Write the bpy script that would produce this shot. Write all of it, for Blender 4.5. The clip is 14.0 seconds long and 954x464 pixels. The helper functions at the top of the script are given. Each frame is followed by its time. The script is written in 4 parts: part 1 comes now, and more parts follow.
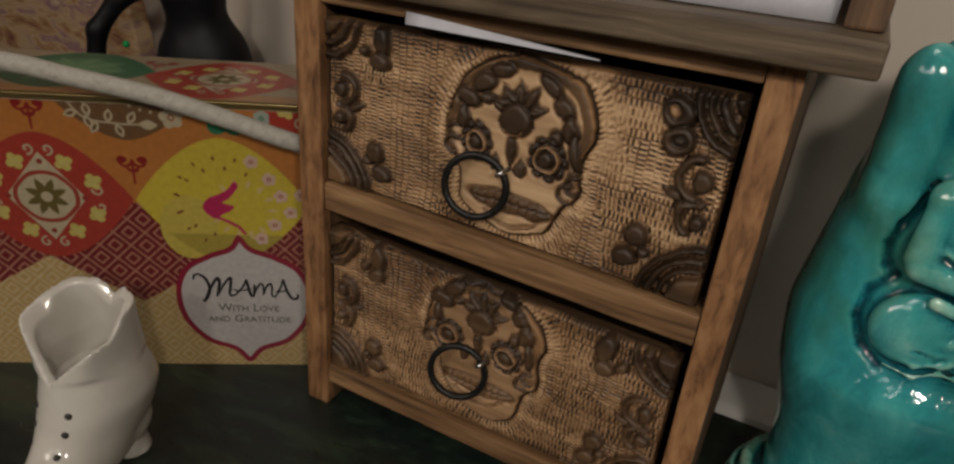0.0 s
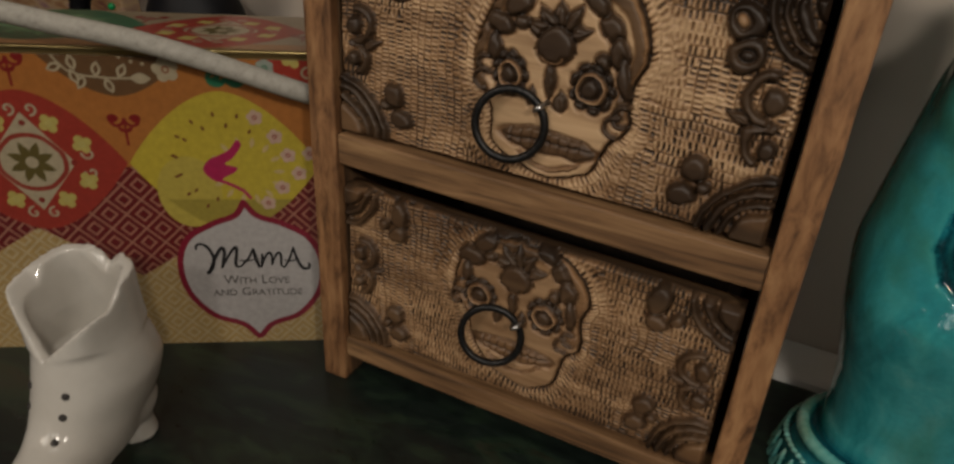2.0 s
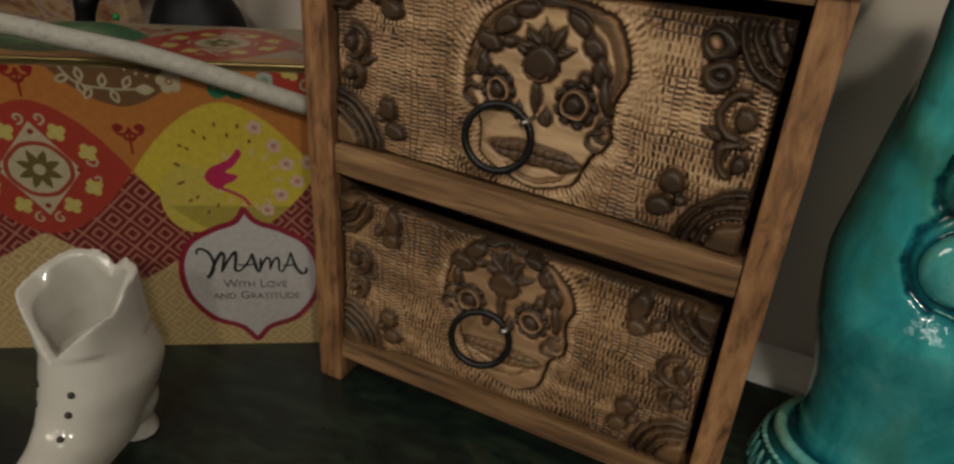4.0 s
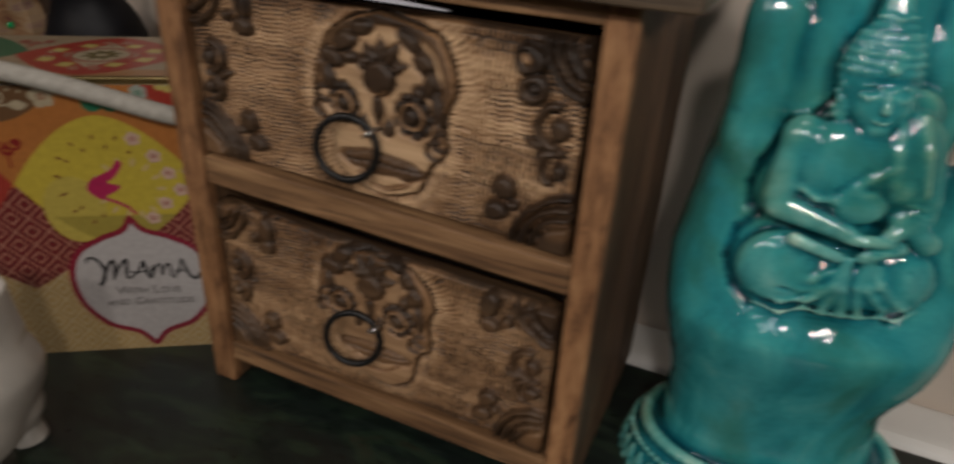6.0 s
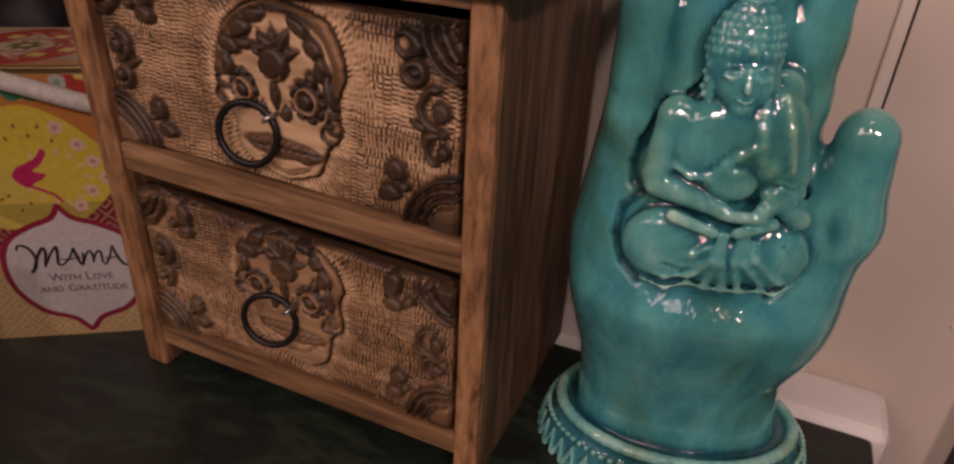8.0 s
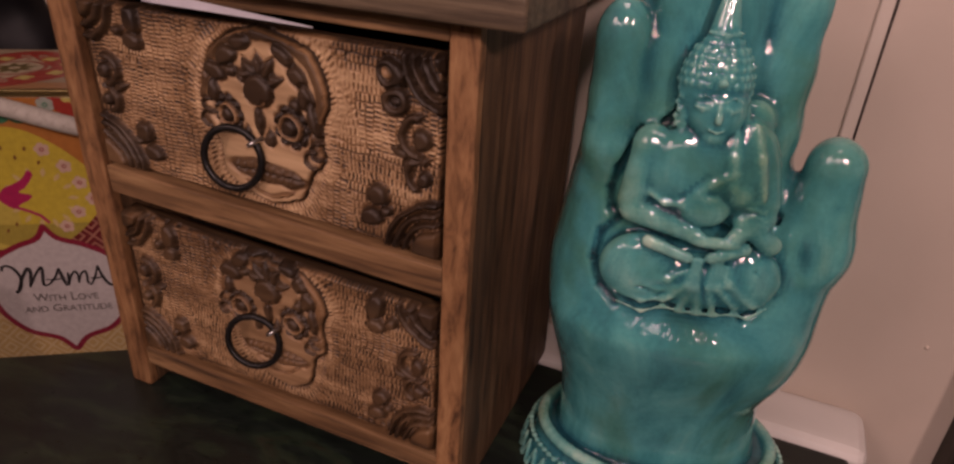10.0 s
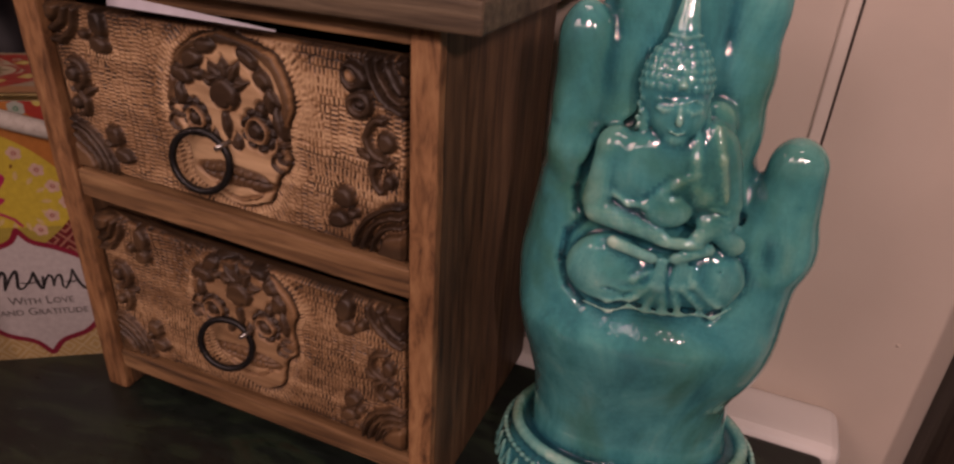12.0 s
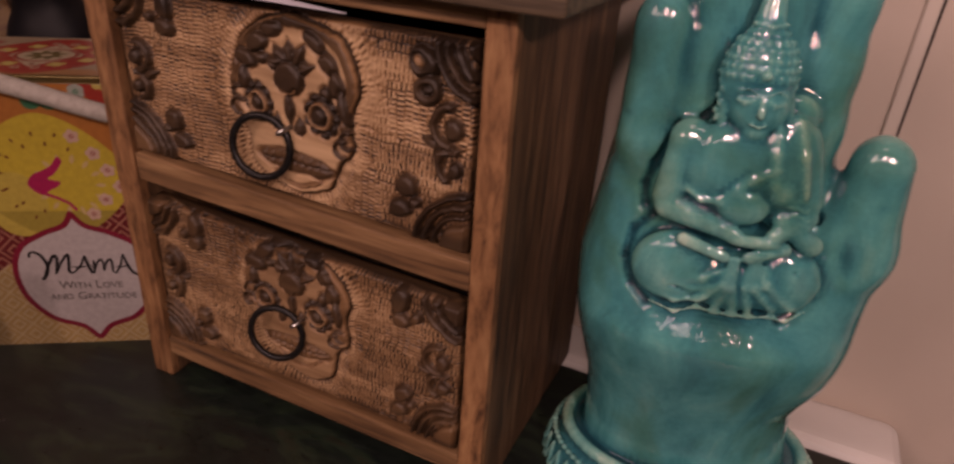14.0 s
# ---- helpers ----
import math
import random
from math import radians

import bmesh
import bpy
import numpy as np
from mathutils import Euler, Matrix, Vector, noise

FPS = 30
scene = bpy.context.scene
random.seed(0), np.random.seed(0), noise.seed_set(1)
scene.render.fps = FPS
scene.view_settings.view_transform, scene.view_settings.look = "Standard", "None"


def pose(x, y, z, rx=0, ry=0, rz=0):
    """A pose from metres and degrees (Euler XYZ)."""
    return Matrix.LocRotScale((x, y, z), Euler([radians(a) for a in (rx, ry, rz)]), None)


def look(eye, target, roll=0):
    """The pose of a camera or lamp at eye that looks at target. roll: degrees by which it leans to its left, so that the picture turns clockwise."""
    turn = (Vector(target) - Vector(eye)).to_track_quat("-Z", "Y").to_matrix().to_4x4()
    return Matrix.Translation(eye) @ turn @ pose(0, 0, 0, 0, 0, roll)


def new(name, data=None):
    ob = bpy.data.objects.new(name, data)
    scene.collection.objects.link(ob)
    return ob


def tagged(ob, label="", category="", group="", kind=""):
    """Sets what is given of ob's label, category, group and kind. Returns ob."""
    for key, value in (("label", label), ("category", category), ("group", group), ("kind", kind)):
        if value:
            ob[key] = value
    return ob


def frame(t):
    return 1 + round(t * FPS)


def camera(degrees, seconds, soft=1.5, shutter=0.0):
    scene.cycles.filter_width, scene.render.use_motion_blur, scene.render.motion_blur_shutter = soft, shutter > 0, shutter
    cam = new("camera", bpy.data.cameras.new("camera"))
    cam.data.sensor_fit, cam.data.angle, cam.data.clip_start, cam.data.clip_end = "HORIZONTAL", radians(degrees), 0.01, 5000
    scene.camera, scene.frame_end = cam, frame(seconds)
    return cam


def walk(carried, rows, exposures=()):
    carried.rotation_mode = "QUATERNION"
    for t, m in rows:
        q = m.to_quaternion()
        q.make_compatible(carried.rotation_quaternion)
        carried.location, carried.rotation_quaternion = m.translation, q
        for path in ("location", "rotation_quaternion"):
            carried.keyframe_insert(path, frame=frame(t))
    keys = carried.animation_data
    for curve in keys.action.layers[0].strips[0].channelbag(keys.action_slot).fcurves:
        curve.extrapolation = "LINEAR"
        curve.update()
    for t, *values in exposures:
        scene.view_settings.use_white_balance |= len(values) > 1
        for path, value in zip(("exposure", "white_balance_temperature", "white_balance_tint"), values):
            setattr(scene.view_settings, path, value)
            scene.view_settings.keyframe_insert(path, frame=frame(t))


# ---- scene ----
cam = camera(70.0, 14.0, soft=2.5, shutter=0.5)
PATH = [
    (0, (0.223, -0.244, 0.279), (-0.578, 1.355, -0.616), 5.1),
    (0.5, (0.221, -0.248, 0.273), (-0.559, 1.365, -0.617), 5.1),
    (1, (0.22, -0.247, 0.26), (-0.579, 1.342, -0.655), 5.1),
    (1.5, (0.22, -0.248, 0.253), (-0.586, 1.33, -0.674), 4.9),
    (2, (0.201, -0.235, 0.249), (-0.575, 1.361, -0.672), 3.5),
    (2.5, (0.191, -0.225, 0.25), (-0.523, 1.402, -0.667), 4.1),
    (3, (0.204, -0.232, 0.253), (-0.538, 1.385, -0.659), 4.4),
    (5.5, (0.214, -0.246, 0.266), (-0.578, 1.344, -0.654), 3.4),
    (6, (0.259, -0.227, 0.274), (-0.441, 1.388, -0.676), 3.3),
    (6.5, (0.303, -0.206, 0.281), (-0.325, 1.431, -0.682), 2.9),
    (7, (0.314, -0.208, 0.277), (-0.303, 1.449, -0.658), 3.1),
    (7.5, (0.313, -0.212, 0.273), (-0.347, 1.415, -0.686), 2.9),
    (8, (0.301, -0.218, 0.276), (-0.381, 1.392, -0.696), 2.9),
    (10.5, (0.311, -0.219, 0.282), (-0.352, 1.426, -0.643), 3.3),
    (11, (0.319, -0.216, 0.282), (-0.334, 1.426, -0.656), 2.8),
    (11.5, (0.317, -0.216, 0.283), (-0.336, 1.427, -0.653), 3.3),
    (12, (0.317, -0.215, 0.284), (-0.337, 1.429, -0.647), 3.3),
    (12.5, (0.32, -0.215, 0.282), (-0.333, 1.433, -0.644), 3.1),
    (13, (0.32, -0.215, 0.283), (-0.333, 1.432, -0.646), 3.3),
    (13.5, (0.315, -0.215, 0.281), (-0.357, 1.426, -0.644), 3.3),
    (14, (0.301, -0.218, 0.275), (-0.42, 1.404, -0.647), 3.9),
]
walk(cam, [(t, look(eye, target, roll)) for t, eye, target, roll in PATH],
     [(0, -0.03, 6000, 8), (1, -0.08, 6100, 12), (3, -0.12, 6000, 3), (5.5, -0.08, 6000, 2), (6.5, -0.03, 5500, 24), (7.5, 0.0, 6600, 34), (8, 0.0, 6750, 44), (10.5, -0.04, 7050, 51), (13, -0.04, 7050, 51), (14, -0.06, 7300, 55)])

# ---- world, sun, lights ----
world = bpy.data.worlds.new("world")
scene.world = world
world.use_nodes = True
world.node_tree.nodes["Background"].inputs["Color"].default_value = (1.0, 0.78, 0.58, 1)
world.node_tree.nodes["Background"].inputs["Strength"].default_value = 0.004


def bulb(x, y, z, size, watts, colour):
    """An unseen disc lamp, hung mid-room and aimed at the chest."""
    data = bpy.data.lights.new("unseen_lamp", "AREA")
    data.shape, data.size, data.energy, data.color = "DISK", size, watts, colour
    ob = new("unseen_lamp", data)
    ob.matrix_world = look((x, y, z), (0.15, 0.0, 0.1))
    return ob


WARM = (1.0, 0.86, 0.70)
# unseen lamps, placed by the statue's highlights and tuned to the shading
bulb(-0.24, -0.95, 0.80, 0.34, 2.3, WARM)
bulb(0.46, -0.98, 0.80, 0.09, 2.6, WARM)
bulb(0.86, -0.76, 0.70, 0.09, 3.5, WARM)
bulb(-0.42, -0.92, 0.62, 0.05, 0.7, (1.0, 0.74, 0.56))
# unseen strip, added for wide glaze reflections and frontal fill
strip = bpy.data.lights.new("fill_strip_light", "AREA")
strip.shape, strip.size, strip.size_y, strip.energy, strip.color = "RECTANGLE", 1.1, 0.07, 1.5, (1.0, 0.92, 0.82)
new("fill_strip_light", strip).matrix_world = look((0.30, -1.70, 1.02), (0.2, 0.0, 0.1))
# unseen panel overhead, added to put reflections on the glaze
panel = bpy.data.lights.new("fill_panel_light", "AREA")
panel.shape, panel.size, panel.size_y, panel.energy, panel.color = "RECTANGLE", 0.42, 0.22, 1.9, (1.0, 0.90, 0.78)
new("fill_panel_light", panel).matrix_world = look((0.36, -0.52, 1.45), (0.30, 0.0, 0.1))


# ---- materials ----
def material(name, rough=0.6, metal=0.0):
    m = bpy.data.materials.new(name)
    m.use_nodes = True
    b = m.node_tree.nodes["Principled BSDF"]
    b.inputs["Roughness"].default_value, b.inputs["Metallic"].default_value = rough, metal
    return m, m.node_tree.nodes, m.node_tree.links, b


def coords(nodes, links, scale=(1, 1, 1), kind="Object"):
    tc, mp = nodes.new("ShaderNodeTexCoord"), nodes.new("ShaderNodeMapping")
    mp.inputs["Scale"].default_value = scale
    links.new(tc.outputs[kind], mp.inputs["Vector"])
    return mp.outputs["Vector"]


def noise_tex(nodes, links, vec, scale, detail=5, rough=0.6, distort=0.0):
    n = nodes.new("ShaderNodeTexNoise")
    n.inputs["Scale"].default_value, n.inputs["Detail"].default_value = scale, detail
    n.inputs["Roughness"].default_value, n.inputs["Distortion"].default_value = rough, distort
    links.new(vec, n.inputs["Vector"])
    return n.outputs["Fac"]


def ramp(nodes, links, fac, *stops):
    r = nodes.new("ShaderNodeValToRGB")
    while len(r.color_ramp.elements) < len(stops):
        r.color_ramp.elements.new(0.5)
    for e, (p, c) in zip(r.color_ramp.elements, stops):
        e.position, e.color = p, (*c, 1)
    links.new(fac, r.inputs["Fac"])
    return r.outputs["Color"]


def mix(nodes, links, fac, a, b, blend="MIX"):
    m = nodes.new("ShaderNodeMix")
    m.data_type, m.blend_type = "RGBA", blend
    for sock, v in ((m.inputs[0], fac), (m.inputs[6], a), (m.inputs[7], b)):
        if isinstance(v, (int, float)):
            sock.default_value = v
        elif isinstance(v, tuple):
            sock.default_value = (*v, 1)
        else:
            links.new(v, sock)
    return m.outputs[2]


def bump(nodes, links, bsdf, height, strength, dist=0.001):
    b = nodes.new("ShaderNodeBump")
    b.inputs["Strength"].default_value, b.inputs["Distance"].default_value = strength, dist
    links.new(height, b.inputs["Height"])
    links.new(b.outputs["Normal"], bsdf.inputs["Normal"])


def wood(name, light, mid, dark, axis, rough=0.55, coarse=1.0, attr="", streak=16.0):
    """Oiled mango wood with streaks along axis (0 x, 1 y, 2 z)."""
    m, N, L, b = material(name, rough)
    s = [260.0 * coarse] * 3
    s[axis] = streak * coarse
    v = coords(N, L, tuple(s))
    fine = noise_tex(N, L, v, 1.0, 6, 0.65, 0.4)
    s2 = [60.0] * 3
    s2[axis] = 9.0
    broad = noise_tex(N, L, coords(N, L, tuple(s2)), 1.0, 3, 0.5, 0.8)
    col = ramp(N, L, fine, (0.30, dark), (0.50, mid), (0.68, light))
    patch = ramp(N, L, broad, (0.35, (0.45, 0.40, 0.36)), (0.62, (1.0, 1.0, 1.0)))
    col = mix(N, L, 0.75, col, patch, "MULTIPLY")
    if attr:
        a = N.new("ShaderNodeAttribute")
        a.attribute_name = attr
        stain = ramp(N, L, a.outputs["Color"], (0.0, (1.0, 1.0, 1.0)), (0.42, (0.42, 0.34, 0.27)), (0.70, (0.125, 0.105, 0.09)), (1.0, (0.04, 0.033, 0.029)))
        col = mix(N, L, 1.0, col, stain, "MULTIPLY")
    L.new(col, b.inputs["Base Color"])
    bump(N, L, b, fine, 0.35, 0.0006)
    return m


WOOD_X = wood("wood_rail", (0.44, 0.272, 0.130), (0.29, 0.162, 0.074), (0.055, 0.031, 0.016), 0, 0.6, 0.7)
WOOD_Z = wood("wood_post", (0.47, 0.262, 0.118), (0.33, 0.165, 0.070), (0.08, 0.037, 0.016), 2, 0.6, 0.7, "", 70.0)
# darker post wood for the sides: stain, plus their shade put into the colour
WOOD_SIDE_SHADED = wood("wood_side_shaded", (0.215, 0.122, 0.060), (0.13, 0.072, 0.035), (0.030, 0.017, 0.009), 2, 0.6, 0.8, "", 22.0)
WOOD_TOP = wood("wood_top", (0.225, 0.172, 0.11), (0.145, 0.106, 0.066), (0.05, 0.035, 0.022), 0)
WOOD_CARVED = wood("wood_carved", (0.74, 0.52, 0.30), (0.65, 0.44, 0.25), (0.50, 0.32, 0.17), 0, 0.5, 0.8, "stain")
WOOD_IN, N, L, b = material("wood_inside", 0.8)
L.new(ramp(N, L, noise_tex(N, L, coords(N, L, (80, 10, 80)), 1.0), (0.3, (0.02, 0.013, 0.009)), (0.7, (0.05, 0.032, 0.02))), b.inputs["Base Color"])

IRON, N, L, b = material("black_iron", 0.38, 0.7)
f = noise_tex(N, L, coords(N, L), 900, 4)
L.new(ramp(N, L, f, (0.3, (0.012, 0.012, 0.013)), (0.75, (0.04, 0.038, 0.036))), b.inputs["Base Color"])
bump(N, L, b, f, 0.3, 0.0003)
STEEL, N, L, b = material("worn_steel", 0.3, 1.0)
L.new(ramp(N, L, noise_tex(N, L, coords(N, L), 1500), (0.3, (0.35, 0.34, 0.33)), (0.7, (0.6, 0.59, 0.57))), b.inputs["Base Color"])

PAPER, N, L, b = material("white_paper", 0.85)
f = noise_tex(N, L, coords(N, L), 120, 5)
L.new(ramp(N, L, f, (0.3, (0.50, 0.50, 0.56)), (0.7, (0.60, 0.60, 0.66))), b.inputs["Base Color"])

# dark green marbled tabletop
TABLE, N, L, b = material("green_marbled_top", 0.32)
v = coords(N, L, (1.0, 2.4, 1.0))
big = noise_tex(N, L, v, 14, 6, 0.6, 1.6)
small = noise_tex(N, L, v, 90, 5, 0.7, 0.5)
col = ramp(N, L, big, (0.30, (0.007, 0.009, 0.009)), (0.50, (0.011, 0.018, 0.014)), (0.60, (0.019, 0.033, 0.020)), (0.72, (0.027, 0.026, 0.017)))
col = mix(N, L, 0.5, col, ramp(N, L, small, (0.35, (0.5, 0.5, 0.5)), (0.7, (1.25, 1.25, 1.2))), "MULTIPLY")
speck = ramp(N, L, noise_tex(N, L, coords(N, L), 420, 2), (0.74, (0, 0, 0)), (0.80, (1, 1, 1)))
col = mix(N, L, speck, col, (0.11, 0.12, 0.11))
L.new(col, b.inputs["Base Color"])
L.new(ramp(N, L, small, (0.3, (0.25, 0.25, 0.25)), (0.7, (0.5, 0.5, 0.5))), b.inputs["Roughness"])
bump(N, L, b, small, 0.12, 0.0006)


def plaster(name, a, c, rough=0.6):
    m, N, L, b = material(name, rough)
    f = noise_tex(N, L, coords(N, L), 9, 6, 0.6)
    g = noise_tex(N, L, coords(N, L), 260, 3, 0.6)
    L.new(ramp(N, L, f, (0.3, a), (0.7, c)), b.inputs["Base Color"])
    bump(N, L, b, g, 0.12, 0.0008)
    return m


WALL = plaster("painted_wall", (0.57, 0.49, 0.41), (0.62, 0.54, 0.46))
TRIM = plaster("white_trim", (0.68, 0.66, 0.62), (0.76, 0.74, 0.70), 0.45)
BEAD = plaster("pale_bead", (0.64, 0.57, 0.49), (0.70, 0.63, 0.55), 0.5)
ROOM = plaster("room_plaster", (0.34, 0.29, 0.23), (0.39, 0.33, 0.27), 0.8)
DARKWOOD = wood("dark_post_wood", (0.05, 0.035, 0.022), (0.032, 0.022, 0.014), (0.015, 0.01, 0.007), 2)

# crackled off-white ceramic glaze
GLAZE_WHITE, N, L, b = material("white_glaze", 0.12)
f = noise_tex(N, L, coords(N, L), 35, 5)
L.new(ramp(N, L, f, (0.3, (0.50, 0.47, 0.42)), (0.7, (0.60, 0.57, 0.52))), b.inputs["Base Color"])
bump(N, L, b, noise_tex(N, L, coords(N, L), 70, 2), 0.06, 0.001)
HOLE, N, L, b = material("dark_eyelet", 0.6)
L.new(ramp(N, L, noise_tex(N, L, coords(N, L), 700), (0.3, (0.012, 0.010, 0.009)), (0.7, (0.03, 0.025, 0.022))), b.inputs["Base Color"])

# turquoise reactive glaze; pale where thin over raised parts, crease shade multiplied into hollows
GLAZE, N, L, b = material("turquoise_glaze", 0.07)
v = coords(N, L, (1.0, 1.0, 0.45))
f = noise_tex(N, L, v, 45, 6, 0.62, 0.6)
g = noise_tex(N, L, coords(N, L), 420, 4, 0.7)
big = noise_tex(N, L, coords(N, L, (1.0, 1.0, 0.7)), 16, 4, 0.55, 0.9)
col = ramp(N, L, f, (0.28, (0.024, 0.18, 0.21)), (0.44, (0.034, 0.265, 0.285)), (0.58, (0.058, 0.345, 0.355)), (0.74, (0.11, 0.39, 0.375)))
col = mix(N, L, ramp(N, L, big, (0.46, (0, 0, 0)), (0.62, (0.8, 0.8, 0.8))), col, (0.038, 0.185, 0.135))
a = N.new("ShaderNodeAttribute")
a.attribute_name = "thin_crease"
thin_crease = ramp(N, L, a.outputs["Color"], (0.0, (0.07, 0.19, 0.26)), (0.22, (0.40, 0.58, 0.68)), (0.42, (0.95, 0.97, 1.0)), (0.58, (1.25, 1.12, 1.08)), (0.78, (2.8, 1.45, 1.3)), (1.0, (5.0, 1.8, 1.5)))
col = mix(N, L, 1.0, col, thin_crease, "MULTIPLY")
col = mix(N, L, 0.35, col, ramp(N, L, g, (0.3, (0.7, 0.72, 0.72)), (0.7, (1.15, 1.12, 1.1))), "MULTIPLY")
L.new(col, b.inputs["Base Color"])
b.inputs["Coat Weight"].default_value, b.inputs["Coat Roughness"].default_value = 0.6, 0.04
bump(N, L, b, noise_tex(N, L, coords(N, L, (1.0, 1.0, 0.5)), 75, 3), 0.4, 0.0026)

# printed and laminated card: colours from the print attribute
PRINT, N, L, b = material("printed_card", 0.30)
a = N.new("ShaderNodeAttribute")
a.attribute_name = "print"
f = noise_tex(N, L, coords(N, L), 300, 4)
L.new(mix(N, L, 1.0, a.outputs["Color"], ramp(N, L, f, (0.3, (0.48, 0.48, 0.48)), (0.7, (0.60, 0.60, 0.60))), "MULTIPLY"), b.inputs["Base Color"])
bump(N, L, b, noise_tex(N, L, coords(N, L), 26, 3), 0.15, 0.002)
GOLD, N, L, b = material("gilt_edge", 0.32, 0.9)
L.new(ramp(N, L, noise_tex(N, L, coords(N, L, (30, 30, 900)), 1.0), (0.3, (0.16, 0.12, 0.05)), (0.7, (0.55, 0.42, 0.18))), b.inputs["Base Color"])
INK, N, L, b = material("black_ink", 0.5)
L.new(ramp(N, L, noise_tex(N, L, coords(N, L), 500), (0.3, (0.010, 0.009, 0.010)), (0.7, (0.02, 0.018, 0.019))), b.inputs["Base Color"])
INK2, N, L, b = material("grey_ink", 0.5)
L.new(ramp(N, L, noise_tex(N, L, coords(N, L), 500), (0.3, (0.10, 0.09, 0.085)), (0.7, (0.15, 0.135, 0.13))), b.inputs["Base Color"])

CORD, N, L, b = material("offwhite_cord", 0.75)
f = noise_tex(N, L, coords(N, L), 260, 5, 0.7)
L.new(ramp(N, L, f, (0.28, (0.24, 0.22, 0.185)), (0.45, (0.35, 0.33, 0.285)), (0.7, (0.42, 0.395, 0.345))), b.inputs["Base Color"])
bump(N, L, b, f, 0.4, 0.0008)
BLACK, N, L, b = material("black_matte", 0.5)
b.inputs["Specular IOR Level"].default_value = 0.2
L.new(ramp(N, L, noise_tex(N, L, coords(N, L), 60), (0.3, (0.003, 0.003, 0.004)), (0.7, (0.006, 0.006, 0.008))), b.inputs["Base Color"])
CANVAS, N, L, b = material("painted_canvas", 0.8)
v = coords(N, L, (1, 1, 2.5))
f = noise_tex(N, L, v, 22, 4, 0.6, 0.8)
col = ramp(N, L, f, (0.30, (0.12, 0.03, 0.03)), (0.42, (0.26, 0.14, 0.06)), (0.5, (0.36, 0.25, 0.14)), (0.6, (0.20, 0.10, 0.12)), (0.72, (0.42, 0.33, 0.20)))
L.new(col, b.inputs["Base Color"])
GREEN_GLOSS, N, L, b = material("green_dot", 0.15)
L.new(ramp(N, L, noise_tex(N, L, coords(N, L), 300), (0.3, (0.01, 0.20, 0.05)), (0.7, (0.02, 0.30, 0.09))), b.inputs["Base Color"])


# ---- mesh helpers ----
def part(name, bm, mat, parent=None, label="", smooth=False):
    me = bpy.data.meshes.new(name)
    bm.to_mesh(me)
    bm.free()
    me.materials.append(mat)
    if smooth:
        me.polygons.foreach_set("use_smooth", [True] * len(me.polygons))
    ob = new(name, me)
    if parent:
        ob.parent = parent
    if label:
        ob["label"] = label
    return ob


def raw(name, verts, faces, mat, parent=None, label="", smooth=True):
    me = bpy.data.meshes.new(name)
    me.from_pydata([tuple(v) for v in verts], [], faces)
    me.materials.append(mat)
    if smooth:
        me.polygons.foreach_set("use_smooth", [True] * len(me.polygons))
    ob = new(name, me)
    if parent:
        ob.parent = parent
    if label:
        ob["label"] = label
    return ob


def box(x0, x1, y0, y1, z0, z1, bevel=0.001, seg=2, wobble=0.0):
    bm = bmesh.new()
    bmesh.ops.create_cube(bm, size=1)
    for v in bm.verts:
        v.co = Vector(((x0 + x1) / 2 + v.co.x * (x1 - x0), (y0 + y1) / 2 + v.co.y * (y1 - y0), (z0 + z1) / 2 + v.co.z * (z1 - z0)))
    if wobble:
        longest = max(range(3), key=lambda i: (x1 - x0, y1 - y0, z1 - z0)[i])
        edges = [e for e in bm.edges if abs((e.verts[0].co - e.verts[1].co)[longest]) > 1e-6]
        bmesh.ops.subdivide_edges(bm, edges=edges, cuts=14, use_grid_fill=True)
    if bevel:
        bmesh.ops.bevel(bm, geom=[e for e in bm.edges if e.calc_face_angle(0) > 0.5], offset=bevel, segments=seg, affect="EDGES", profile=0.6)
    if wobble:
        for v in bm.verts:
            n = noise.noise_vector(v.co * 45)
            v.co += n * wobble
    return bm


def tube(path, radius, sides=16, closed=False):
    """A tube along a list of Vectors; radius may be a list."""
    bm = bmesh.new()
    n = len(path)
    rings = []
    up = Vector((0.13, 0.27, 0.95)).normalized()
    for i, p in enumerate(path):
        a, c = path[(i - 1) % n if closed else max(i - 1, 0)], path[(i + 1) % n if closed else min(i + 1, n - 1)]
        d = (c - a).normalized()
        s = d.cross(up).normalized()
        u = s.cross(d)
        r = radius[i] if isinstance(radius, (list, tuple)) else radius
        rings.append([bm.verts.new(p + (s * math.cos(k * math.tau / sides) + u * math.sin(k * math.tau / sides)) * r) for k in range(sides)])
    for i in range(n if closed else n - 1):
        q, w = rings[i], rings[(i + 1) % n]
        for k in range(sides):
            bm.faces.new((q[k], q[(k + 1) % sides], w[(k + 1) % sides], w[k]))
    if not closed:
        bm.faces.new(rings[0][::-1])
        bm.faces.new(rings[-1])
    bmesh.ops.recalc_face_normals(bm, faces=bm.faces)
    return bm


def empty(name, m=None):
    ob = new(name)
    ob.empty_display_size = 0.01
    if m:
        ob.matrix_world = m
    return ob


